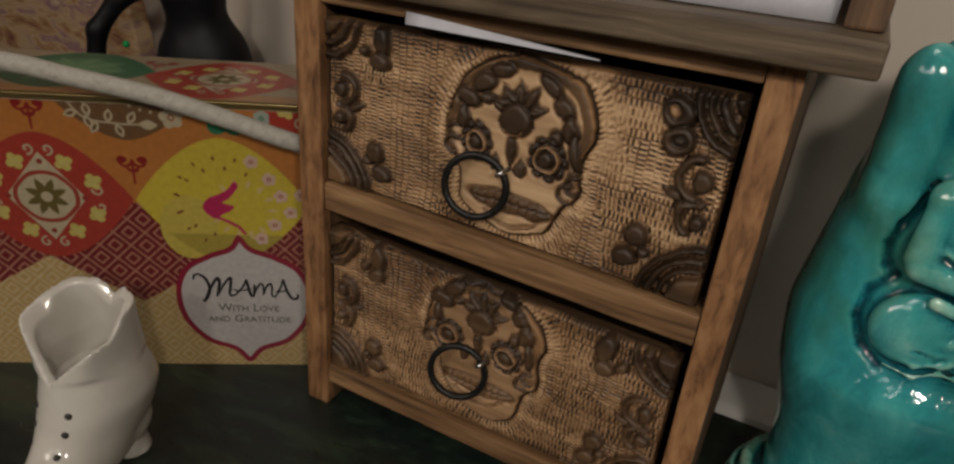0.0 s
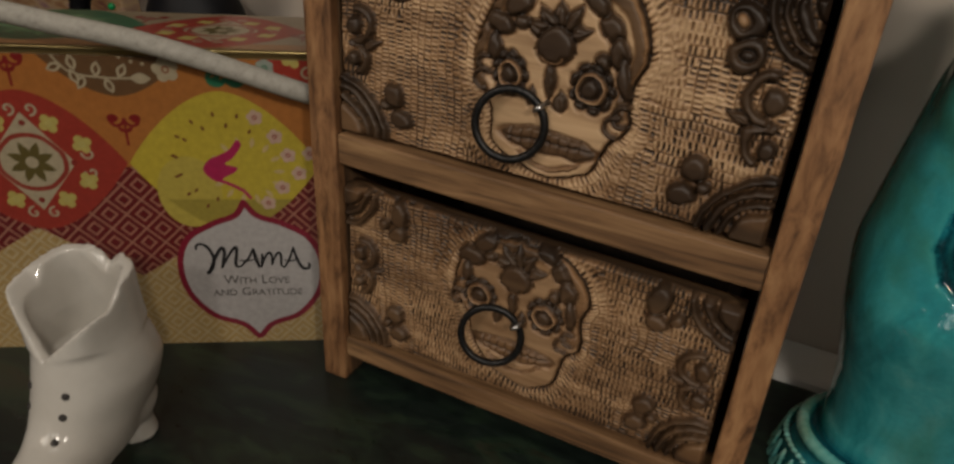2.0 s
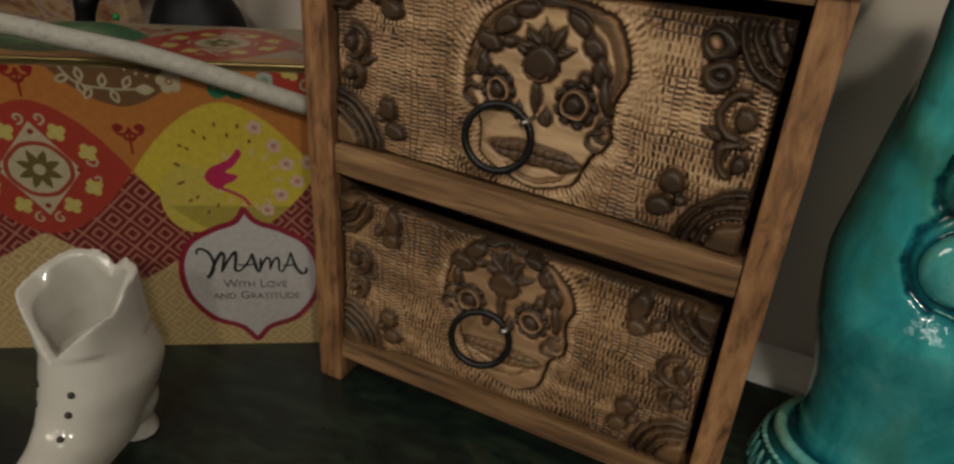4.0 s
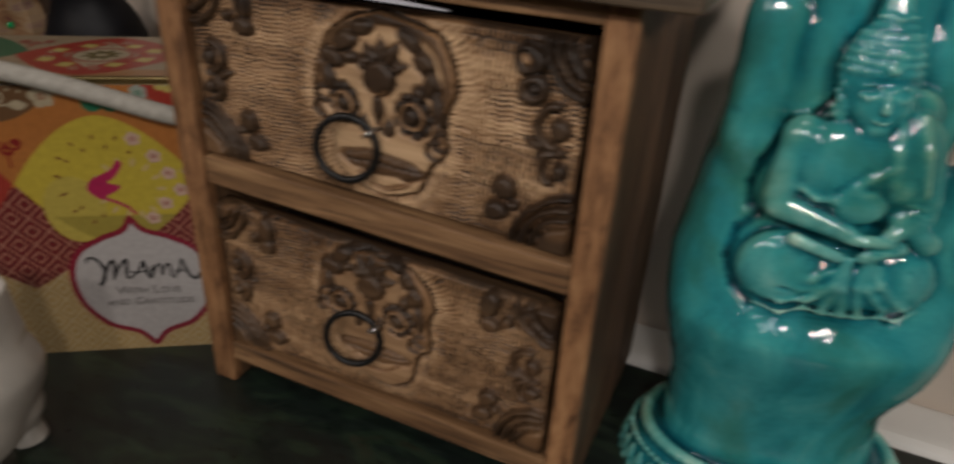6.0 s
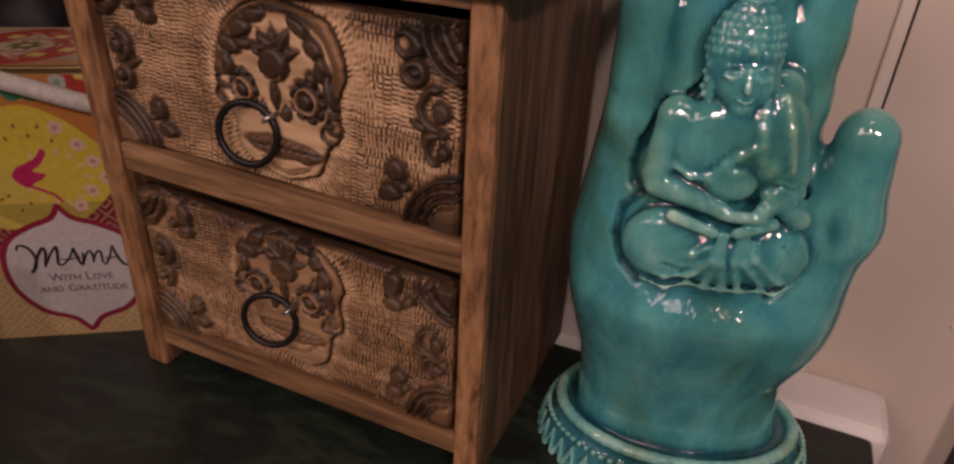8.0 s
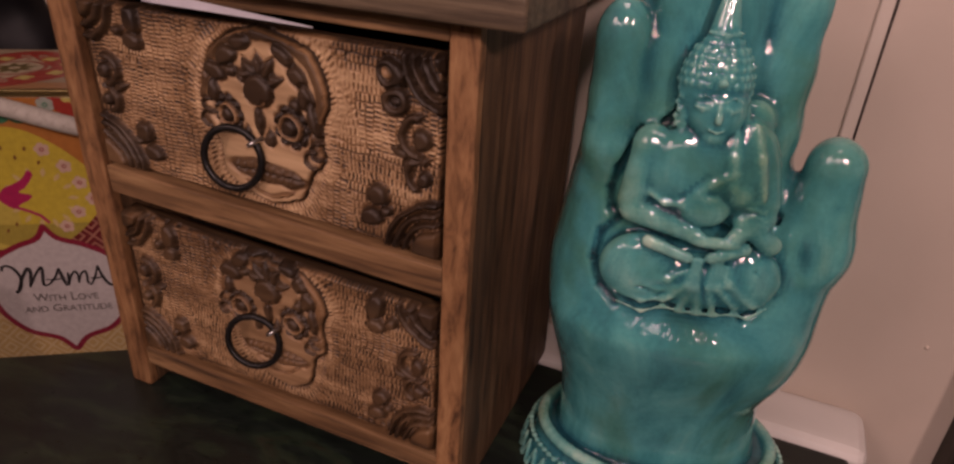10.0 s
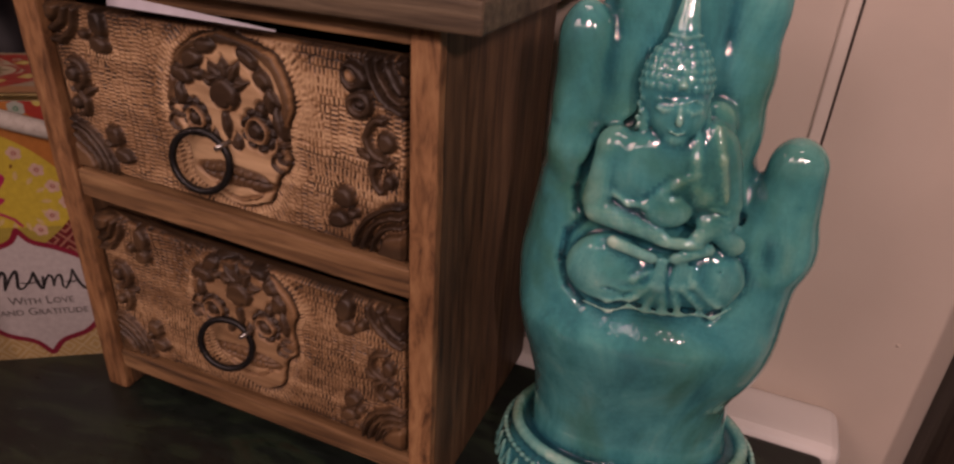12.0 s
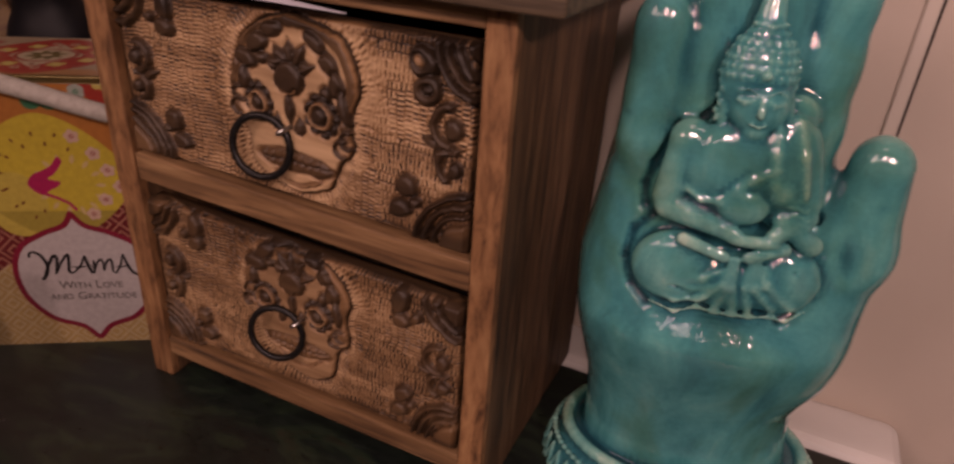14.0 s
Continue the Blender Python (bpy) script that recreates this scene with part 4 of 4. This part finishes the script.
        for c in corners:
            for axis in range(3):
                if c[axis] == 0:
                    e = list(c)
                    e[axis] = 1
                    a, b = val[c], val[tuple(e)]
                    x = (a < 0) != (b < 0)
                    t = np.where(x, a / np.where(x, a - b, 1), 0)
                    p = np.tile(np.array(c, float), (len(live), 1))
                    p[:, axis] += t
                    pos += p * x[:, None]
                    num += x
        verts = self.lo + (live + pos / num[:, None]) * self.step
        index = np.full(cells.shape, -1)
        index[tuple(live.T)] = np.arange(len(live))
        quads = []
        for axis in range(3):
            u, v = (axis + 1) % 3, (axis + 2) % 3
            sl = [slice(1, n - 1) for n in self.n]
            sl[axis] = slice(0, self.n[axis] - 1)
            lo = inside[tuple(sl)]
            sl[axis] = slice(1, self.n[axis])
            hi = inside[tuple(sl)]
            for flip in (False, True):
                e = np.argwhere(lo & ~hi if not flip else ~lo & hi)
                if not len(e):
                    continue
                off = np.ones(3, int)
                off[axis] = 0
                e = e + off
                ring = []
                for du, dv in ((0, 0), (-1, 0), (-1, -1), (0, -1)):
                    c = e.copy()
                    c[:, u] += du
                    c[:, v] += dv
                    ring.append(index[tuple(c.T)])
                q = np.stack(ring if not flip else ring[::-1], -1)
                quads.append(q[(q >= 0).all(1)])
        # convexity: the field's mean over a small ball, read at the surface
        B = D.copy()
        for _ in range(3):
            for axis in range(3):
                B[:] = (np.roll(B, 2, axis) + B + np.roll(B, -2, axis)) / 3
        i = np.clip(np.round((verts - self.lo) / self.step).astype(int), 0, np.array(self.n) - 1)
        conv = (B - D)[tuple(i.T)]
        return verts, np.vstack(quads), conv


PALM_Z = [0, 26, 40, 60, 78, 95, 106, 120, 130, 160, 190, 214, 240, 256]
PALM_L = [-54, -54, -54, -56, -60.5, -65, -67, -68.3, -68.5, -64, -60, -55, -47, -32]
PALM_R = [50, 48, 45, 43.5, 46, 50, 50, 48, 45, 34, 25, 21, 17, 12]
PALM_F = [-33, -33, -33, -36, -41, -46.6, -48.4, -40, -38, -34.5, -29, -24, -17, -12]
PALM_B = [33, 33, 32, 31, 30, 29, 28, 26, 25, 22, 16, 9, 4, 0]


def palm(x, z):
    """Depth of the palm's front at a place across and up."""
    L, R, F, B = (float(np.interp(z, PALM_Z, v)) for v in (PALM_L, PALM_R, PALM_F, PALM_B))
    k = min(abs((x - (L + R) / 2) / ((R - L) / 2)), 0.98)
    return (F + B) / 2 - (B - F) / 2 * (1 - k ** 2.3) ** (1 / 2.3)


def statue():
    c = Clay((-82, -66, -2), (72, 48, 272), 0.9)

    def lay(pts, lift=0.0):
        """Points across and up, set on the palm and lifted off it."""
        return [(x, palm(x, z) - lift, z) for x, z in pts]

    c.column(PALM_Z, PALM_L, PALM_R, PALM_F, PALM_B, 3, 2.3)
    # foot of the statue: rolled lip, row of beads, slanting leaves
    c.column([0, 6, 14, 20, 23], [-70, -69, -66.5, -63, -60], [66, 65, 62, 58, 55], [-50, -49, -46.5, -43, -40], [44, 43, 41, 38, 35], 1.2, 2.1)
    ring = [(-2.5 + 59.5 * math.cos(k * math.tau / 60), -2.4 + 39.8 * math.sin(k * math.tau / 60), 23.5) for k in range(61)]
    c.strand(ring, 3.0, 1.0)
    ring = [(-2.5 + 54.5 * math.cos(k * math.tau / 60), -2.2 + 35.6 * math.sin(k * math.tau / 60), 27.5) for k in range(61)]
    c.strand(ring, 1.0, 2.0, True)
    for k in range(84):
        a = k * math.tau / 84
        c.ellipsoid((-2 + 66.0 * math.cos(a), -2.2 + 45.6 * math.sin(a), 17.0), (1.75, 1.75, 1.75), 0.5)
    for k in range(44):
        a = k * math.tau / 44
        for lean_by in (-0.055, 0.055):
            x0, y0, x1, y1 = math.cos(a), math.sin(a), math.cos(a + lean_by), math.sin(a + lean_by)
            c.capsule((-2 + 67.6 * x0, -2.5 + 47.1 * y0, 13.2), (-2 + 70.4 * x1, -2.5 + 49.9 * y1, 1), 1.0, 1.5, 0.6)
    # four fingers grown together, each in three pads
    for x, r, top, y in ((-49.5, 10.4, 231, -14), (-28, 11.2, 256, -13), (-7, 10.8, 261, -12), (13, 11.0, 248, -11)):
        c.capsule((x, y, 165), (x, y - 1, top), r + 0.8, r - 1.2, 2.6)
    for z, h, y in ((188, 14, -20), (207, 14, -19), (227, 17, -17)):
        c.ellipsoid((-50, y, z), (9.6, 8.4, h), 6.0)
    for x in (-28, -7, 13):
        for z, h, y in ((198, 15, -17), (221, 15, -15), (245, 15, -13)):
            c.ellipsoid((x, y, z), (10.0, 9.0, h), 6.0)
    c.strand([(-39.2, -27, 244), (-39.4, -29, 218), (-40.2, -31, 199), (-43.5, -33, 184), (-49, -34, 178.5), (-57, -30, 178)], 0.9, 2.4, True)
    c.strand([(2.6, -23, 246), (2.6, -26, 230), (3.2, -28, 216), (4.2, -30, 204)], 0.9, 2.0, True)
    c.strand([(-18, -21, 252), (-18, -26, 232)], 0.9, 2.0, True)
    for z in (217.4, 197.6):
        c.strand([(-60, -23, z - 1), (-55, -29.4, z - 0.4), (-50, -30.8, z), (-42, -29.0, z + 1)], 0.9, 1.6, True)
    for z in (210, 233):
        c.strand([(5, -25, z), (12, -28 + 0.08 * (z - 210), z + 0.8), (21, -24, z + 0.4)], 0.8, 1.5, True)
    # thumb: root, joint, tip, and the flat inner pad with its ridge
    c.capsule((28, -14, 92), (38, -20, 152), 19.5, 17.0, 8)
    c.ellipsoid((28, -12, 106), (21, 24, 42), 10)
    c.capsule((38, -21, 150), (40.2, -21, 187), 17.0, 10.8, 5)
    c.ellipsoid((39.0, -21, 186), (11.0, 11.0, 13.0), 1.5)
    c.ellipsoid((31.5, -64.5, 155), (13, 30.5, 25), 3.0, 12, True)
    c.strand([(22, -30, 181), (30, -35, 176), (37, -36, 173.5), (43, -34.5, 175)], 0.9, 1.8, True)
    c.strand([(22.5, -24, 194), (21.5, -29, 182), (20.5, -33.5, 168), (25, -36.5, 148), (33, -40, 136)], 1.3, 2.2, True)
    # seated figure in low relief: a drawn line round it where the glaze pools
    c.strand(lay([(-25, 205), (-29, 199.5), (-37.5, 195), (-44, 179), (-46.5, 169.5), (-45, 162), (-41.5, 158.5), (-48, 150), (-49.5, 138), (-45, 127), (-38, 121)], -0.6), 1.5, 2.2, True)
    c.strand(lay([(0, 207), (6, 205), (12.8, 192), (16.6, 180), (21, 165), (27.5, 149), (28.5, 137), (24, 126.5), (15, 121)], -0.6), 1.4, 2.2, True)
    # folded legs, with feet and the fan of the robe
    c.ellipsoid((-30, -37.5, 140), (17.2, 10.5, 15.5), 1.0, -8)
    c.ellipsoid((11.2, -37.5, 140.5), (15.0, 10.5, 15.0), 1.0, 8)
    c.ellipsoid((-7, -38.6, 137), (18, 9.2, 13), 2.4)
    for pts in (((-44, 141), (-38, 131), (-28, 127), (-17, 131)), ((-37, 150), (-30, 140), (-19, 139), (-13.5, 144)), ((-33, 136), (-24, 133), (-16, 136)), ((20, 150), (24, 141), (19, 131)), ((3, 148), (9, 136), (17, 131))):
        c.strand([(x, -46.8 - (0.6 if -20 < x < 10 else 0) + 0.020 * (x + 9) ** 2 * 0.28, z) for x, z in pts], 0.8, 2.4)
    for pts in (((-40, 145), (-34, 135), (-22, 132)), ((14, 147), (17, 138), (13, 131))):
        c.strand([(x, -48.0 + 0.012 * (x + 9) ** 2 * 0.4, z) for x, z in pts], 0.7, 1.2, True)
    c.capsule((-29.5, -45.5, 155), (-13.5, -48, 150.5), 2.8, 2.5, 1.4)
    c.capsule((8, -45.5, 156), (-4.5, -48, 151.6), 2.8, 2.5, 1.4)
    for x in (-28, -24):
        c.strand([(x, -49.5, 156.4), (x + 0.6, -49.5, 152.4)], 0.4, 0.8, True)
    for pts in (((-9.5, 149), (-11, 139), (-19, 129)), ((-9, 149), (-9, 138), (-11.8, 127)), ((-8.4, 149), (-7, 138), (-5, 126.6)), ((-2.5, 148), (-3.4, 139), (1, 127.4)), ((-1.5, 149), (0.5, 139), (9.5, 129.5)), ((-0.5, 149), (4.5, 141), (16.5, 131))):
        c.strand([(pts[0][0], -46.6, pts[0][1]), (pts[1][0], -48.4, pts[1][1]), (pts[2][0], -45.6, pts[2][1])], 1.3, 2.2)
    c.strand([(-5.8, -48.6, 148), (-5.4, -48.8, 139), (-1.6, -47.2, 128)], 0.7, 1.0, True)
    c.strand([(-38, -41, 124), (-27, -43.5, 121.5), (-19, -44.5, 125.5), (-12, -45, 124.4), (-5, -45.4, 124.6), (2, -45, 124.6), (10, -44.5, 126), (16, -43.5, 124.5), (23, -40.5, 129)], 0.7, 2.4)
    # trunk and shoulders
    c.ellipsoid((-14, -36.5, 182), (23.5, 10.5, 20.5), 2.4)
    c.ellipsoid((4, -36, 183), (12, 9.5, 23), 3.5, 8)
    c.ellipsoid((-33, -32, 192), (8, 8.5, 8), 2.4)
    c.capsule((-34, -34, 190), (-37.5, -38, 170), 7.0, 6.4, 1.4)
    c.capsule((-37, -40, 166.5), (-11, -46.5, 159.5), 5.6, 3.2, 1.2)
    c.capsule((6, -33, 196), (12, -37.5, 174), 6.8, 6.4, 2.4)
    c.capsule((13, -39, 168), (3, -46, 161), 5.2, 3.4, 1.4)
    c.capsule((5, -43, 167), (18, -40, 157.5), 3.8, 4.6, 1.4)
    c.ellipsoid((-4.5, -47.5, 158.2), (10.5, 3.4, 2.7), 0.6)
    c.strand([(-15, -50.2, 159.8), (-5, -51.4, 159.0), (4, -50.2, 160)], 0.3, 0.7, True)
    # bowl in the lap and the other palm beside it
    c.ellipsoid((-10.4, -44, 170.6), (9.6, 5.4, 7.2), 1.2)
    c.ellipsoid((-10.6, -45, 175.6), (6.0, 4.0, 2.2), 1.0)
    c.ellipsoid((2.2, -44.4, 178.4), (4.4, 2.8, 4.6), 1.6)
    for k in range(4):
        c.strand([(5 + 1.1 * k, -45, 176 - 2.6 * k), (11 + 1.2 * k, -44, 175.5 - 3.4 * k)], 0.9, 0.8)
    # robe edges over the shoulder and across the chest
    for pts in (((-4.4, 205), (-3.4, 192), (-1.4, 181)), ((2.6, 205), (6.6, 193), (10.6, 178))):
        c.strand([(pts[0][0], -40.5, pts[0][1]), (pts[1][0], -45.2, pts[1][1]), (pts[2][0], -46.0, pts[2][1])], 0.7, 3.0)
    c.strand([(-32, -43.5, 175), (-26, -45.4, 171.6), (-19.5, -46.4, 172), (-14, -46.8, 178), (-9.5, -47.0, 182), (-2, -46.4, 187)], 0.8, 2.4)
    c.strand([(-28, -46.2, 178.5), (-20, -47.0, 176), (-12, -47.4, 185)], 0.5, 1.6, True)
    # head: tapered hair dome of beads, topknot, long ears, quiet face
    c.ellipsoid((3, -27.5, 203), (8, 6, 9), 4.0)
    c.ellipsoid((-12.5, -33, 195), (8, 8.5, 7), 1.6)
    c.ellipsoid((-14.6, -32.5, 217), (13.4, 12.5, 18.5), 0.8)
    c.ellipsoid((-12.6, -37.5, 208.4), (10.8, 9.6, 11.8), 0.8)
    c.capsule((-14.6, -32.5, 234), (-14.4, -31.5, 249), 6.2, 3.0, 1.2)
    c.strand([(-20.5, -36.5, 236), (-14.5, -39.4, 235.4), (-8.6, -36.5, 236.4)], 0.8, 0.8)
    for row, (z, n) in enumerate(((218.4, 13), (221.4, 13), (224.4, 12), (227.4, 11), (230.2, 9), (232.8, 8))):
        rr = math.sqrt(max(1 - ((z - 217) / 18.5) ** 2, 0.05))
        for q in range(n):
            a = math.pi * (q + 0.5 + 0.5 * (row % 2)) / n
            c.ellipsoid((-14.6 - 13.2 * rr * math.cos(a), -32.5 - 12.4 * rr * math.sin(a), z), (1.5, 1.5, 1.45), 0.45)
    for q in range(6):
        for f, cx in ((-1, -14.6), (1, -14.2)):
            a = 0.30 + 0.14 * (q % 2)
            c.ellipsoid((cx + f * 13.0 * math.cos(a), -32.5 - 12.4 * math.sin(a), 215.6 - q * 2.7), (1.45, 1.5, 1.4), 0.5)
    c.ellipsoid((-13.4, -46.4, 219.8), (2.0, 1.8, 1.6), 0.5)
    for f in (-1, 1):
        c.ellipsoid((-12.8 + f * 11.2, -37, 204), (1.8, 3.0, 6.5), 0.6)
        c.strand([(-13.2 + f * 1.8, -47.2, 213.4), (-13.2 + f * 5, -46.4, 215.0), (-13.2 + f * 8.6, -43.4, 213.4)], 0.5, 1.2)
        c.strand([(-13.2 + f * 2.6, -46.8, 211.2), (-13.2 + f * 5.2, -46.2, 210.0), (-13.2 + f * 8, -44.0, 210.8)], 0.8, 1.0)
        c.strand([(-13.2 + f * 2.6, -47.6, 208.8), (-13.2 + f * 5.2, -47.0, 208.2), (-13.2 + f * 7.6, -45.0, 209.2)], 0.3, 0.6, True)
    c.capsule((-13.0, -46.8, 212.5), (-12.6, -48.6, 206.2), 0.8, 1.5, 1.2)
    c.strand([(-15.2, -46.6, 202.6), (-12.5, -47.8, 202.0), (-9.8, -46.6, 202.6)], 0.7, 1.0)
    c.strand([(-14.6, -47.0, 204.2), (-10.4, -47.0, 204.2)], 0.3, 0.5, True)
    c.ellipsoid((-12.4, -42.5, 199.2), (4.2, 3.6, 2.6), 1.6)
    verts, quads, conv = c.skin()
    # low relief, rounded by the thick glaze
    face = np.interp(verts[:, 2], PALM_Z, PALM_F)
    verts[:, 1] -= 0.30 * np.minimum(verts[:, 1] - face, 0) * smooth01(110, 125, verts[:, 2])
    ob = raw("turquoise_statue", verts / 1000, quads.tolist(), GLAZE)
    # convexity drives the colour: pale thin glaze on ridges, painted shade in creases
    at = ob.data.color_attributes.new("thin_crease", "FLOAT_COLOR", "POINT")
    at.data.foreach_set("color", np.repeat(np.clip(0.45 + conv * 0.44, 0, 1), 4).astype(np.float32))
    sm = ob.modifiers.new("smooth", "SMOOTH")
    sm.factor, sm.iterations = 0.5, 6
    ob.matrix_world = pose(0.2965, 0.080, 0.0, 0, 0, 14)
    return tagged(ob, "glossy turquoise ceramic statue, open palm with a seated figure", "statue")


statue()


# ---- the white ceramic boot ----
def boot():
    """Local axes: x toward the toe, y across, z up, in mm."""
    root = empty("ceramic_boot", pose(-0.0476, -0.0953, 0.0, 0, 0, 277))
    c = Clay((-44, -38, -1), (118, 38, 122), 1.0)
    zs = [14, 24, 36, 50, 62, 74, 90, 106, 119]
    back, front = [-14, -20, -28, -30, -26, -21, -17.5, -15, -14], [46, 41, 35, 28, 24.5, 22, 21, 21, 21]
    half = [14, 15, 19, 23, 22, 19.5, 20, 22, 23]
    c.column(zs, back, front, [-h for h in half], half, 4)
    c.column([72, 84, 106, 119], [-20, -18, -15, -14], [20, 20.5, 21.5, 22], [-17.5, -20.5, -24, -25.5], [17.5, 19.5, 22, 23], 5, 4.0)
    c.capsule((10, 0, 28), (40, 7, 19), 14.5, 14, 8)
    c.capsule((40, 7, 18), (74, 17, 12), 14.5, 10, 6)
    c.ellipsoid((-12, 0, 23), (11, 11, 10), 6)
    c.column([0, 4, 12, 22], [-22, -21, -19.5, -20], [-3, -4, -5, 0], [-8.5, -8, -7.5, -10], [8.5, 8, 7.5, 10], 3)
    s, (x, y, z) = c.region(c.lo, c.lo + c.step * np.array(c.n))
    c.blend(s, z - np.zeros_like(x + y) - 2.5 + 500 * (x < 6), 1.0, True)
    # hollow leg, open at the front in a wide V
    hz = [52, 60, 74, 90, 104, 120]
    L, R, F = (np.interp(z, hz, v) for v in ([-10, -21, -17, -13.5, -11, -10], [12, 19.5, 18, 17.5, 18.5, 19], [6, 17, 15.5, 16.5, 18.5, 20]))
    power = np.interp(z, [62, 84], [2.0, 4.0])
    q = (np.abs((x - (L + R) / 2) / ((R - L) / 2)) ** power + np.abs(y / F) ** power) ** (1 / power)
    c.blend(s, np.maximum((q - 1) * F * 0.9, 54 - z), 1.5, True)
    rim = np.minimum(68 + np.where(y > 0, 1.0, 1.32) * np.abs(y) + 1.2 * np.clip(5 - x, 0, 90), 97.5 - 0.22 * x)
    c.D[s] = np.maximum(c.D[s], (z - rim) * 0.6)
    verts, quads, _ = c.skin()
    body = raw("body", verts / 1000, quads.tolist(), GLAZE_WHITE, root)
    sm = body.modifiers.new("smooth", "SMOOTH")
    sm.factor, sm.iterations = 0.5, 4
    # eyelet holes: dark balls in place of the shade inside them
    for side in (-1, 1):
        for k in range(4):
            zz, ang = 63.0 - k * 8.6, radians(40 - 6.5 * k) * side
            reach = next(r for r in np.arange(8, 70, 0.25) if c.D[tuple(int(round(v)) for v in ((10 + r * math.cos(ang)) + 44, r * math.sin(ang) + 38, zz + 1))] > -0.2)
            e = bmesh.new()
            bmesh.ops.create_uvsphere(e, u_segments=14, v_segments=8, radius=0.0018)
            bmesh.ops.transform(e, matrix=Matrix.Translation(((10 + (reach - 0.9) * math.cos(ang)) / 1000, (reach - 0.9) * math.sin(ang) / 1000, zz / 1000)), verts=e.verts)
            part("eyelet", e, HOLE, root, "eyelet hole, its shade put in as dark colour", True)
    return tagged(root, "small glossy white ceramic lace-up boot with a heel", "figurine")


boot()

# ---- cord, figurine and picture behind the box ----
path = [BOX_POSE @ Vector(p) for p in ((-0.33, -0.06, 0.208), (-0.20, -0.022, 0.1985), (-0.132, -0.015, 0.189), (-0.101, -0.015, 0.183), (-0.066, -0.015, 0.176), (-0.032, -0.015, 0.166), (0.001, -0.0145, 0.155))]
path = catmull([tuple(p) for p in path] + [(-0.0090, 0.031, 0.146), (-0.0083, 0.062, 0.137), (-0.0083, 0.090, 0.124)], 12, False)
tagged(part("thick_cord", tube([Vector(p) for p in path], 0.0047, 18), CORD, None, "", True), "thick off-white cord slung in front of the printed box", "cord")


def clear_box(u, v, z):
    """A place given along, behind and above the printed box's front."""
    return BOX_POSE @ Vector((u, v, z))


def figurine():
    c = Clay((-92, -48, -1), (60, 48, 262), 2.0)
    c.ellipsoid((2, 0, 70), (38, 32, 74), 8)
    c.ellipsoid((4, -4, 140), (35, 28, 46), 10)
    c.ellipsoid((0, -6, 205), (24, 22, 40), 12)
    c.strand([(-22, -8, 30), (-60, -14, 80), (-72, -16, 135), (-66, -16, 168), (-50, -12, 190), (-16, -6, 205)], 6.5, 5)
    s, (x, y, z) = c.region(c.lo, c.lo + c.step * np.array(c.n))
    c.D[s] = np.maximum(c.D[s], 0.5 - z)
    verts, quads, _ = c.skin()
    ob = raw("black_figurine", verts / 1000, quads.tolist(), BLACK)
    ob.matrix_world = Matrix.Translation(clear_box(-0.096, 0.182, 0)) @ pose(0, 0, -0.0004, 0, 0, 34)
    return tagged(ob, "glossy black figurine with a curled tail behind the box", "figurine")


figurine()
# a small glossy green ball for the green dot at the figurine
e = bmesh.new()
bmesh.ops.create_uvsphere(e, u_segments=16, v_segments=10, radius=0.0026)
bead = tagged(part("green_dot", e, GREEN_GLOSS, None, "", True), "small shiny green dot at the black figurine", "bead")
bead.location = (-0.243, 0.083, 0.157)


def picture():
    root = empty("leaning_picture", pose(-0.52, 0.150, -0.0, 8, 0, 0))
    part("canvas", box(-0.225, 0.225, 0.0, 0.016, 0.004, 0.40, 0.002, 2), CANVAS, root, "loosely painted canvas in browns, reds and creams")
    part("stretcher", box(-0.21, 0.21, 0.0165, 0.024, 0.0, 0.03, 0.001, 1), WOOD_SIDE_SHADED, root)
    return tagged(root, "unframed painted canvas leaning against the wall", "picture")


picture()

e = bmesh.new()
bmesh.ops.create_uvsphere(e, u_segments=10, v_segments=6, radius=0.0013)
tagged(part("nail_head", e, WALL, None, "", True), "small painted nail head on the wall", "nail").location = (0.4265, WALL_Y - 0.0002, 0.055)
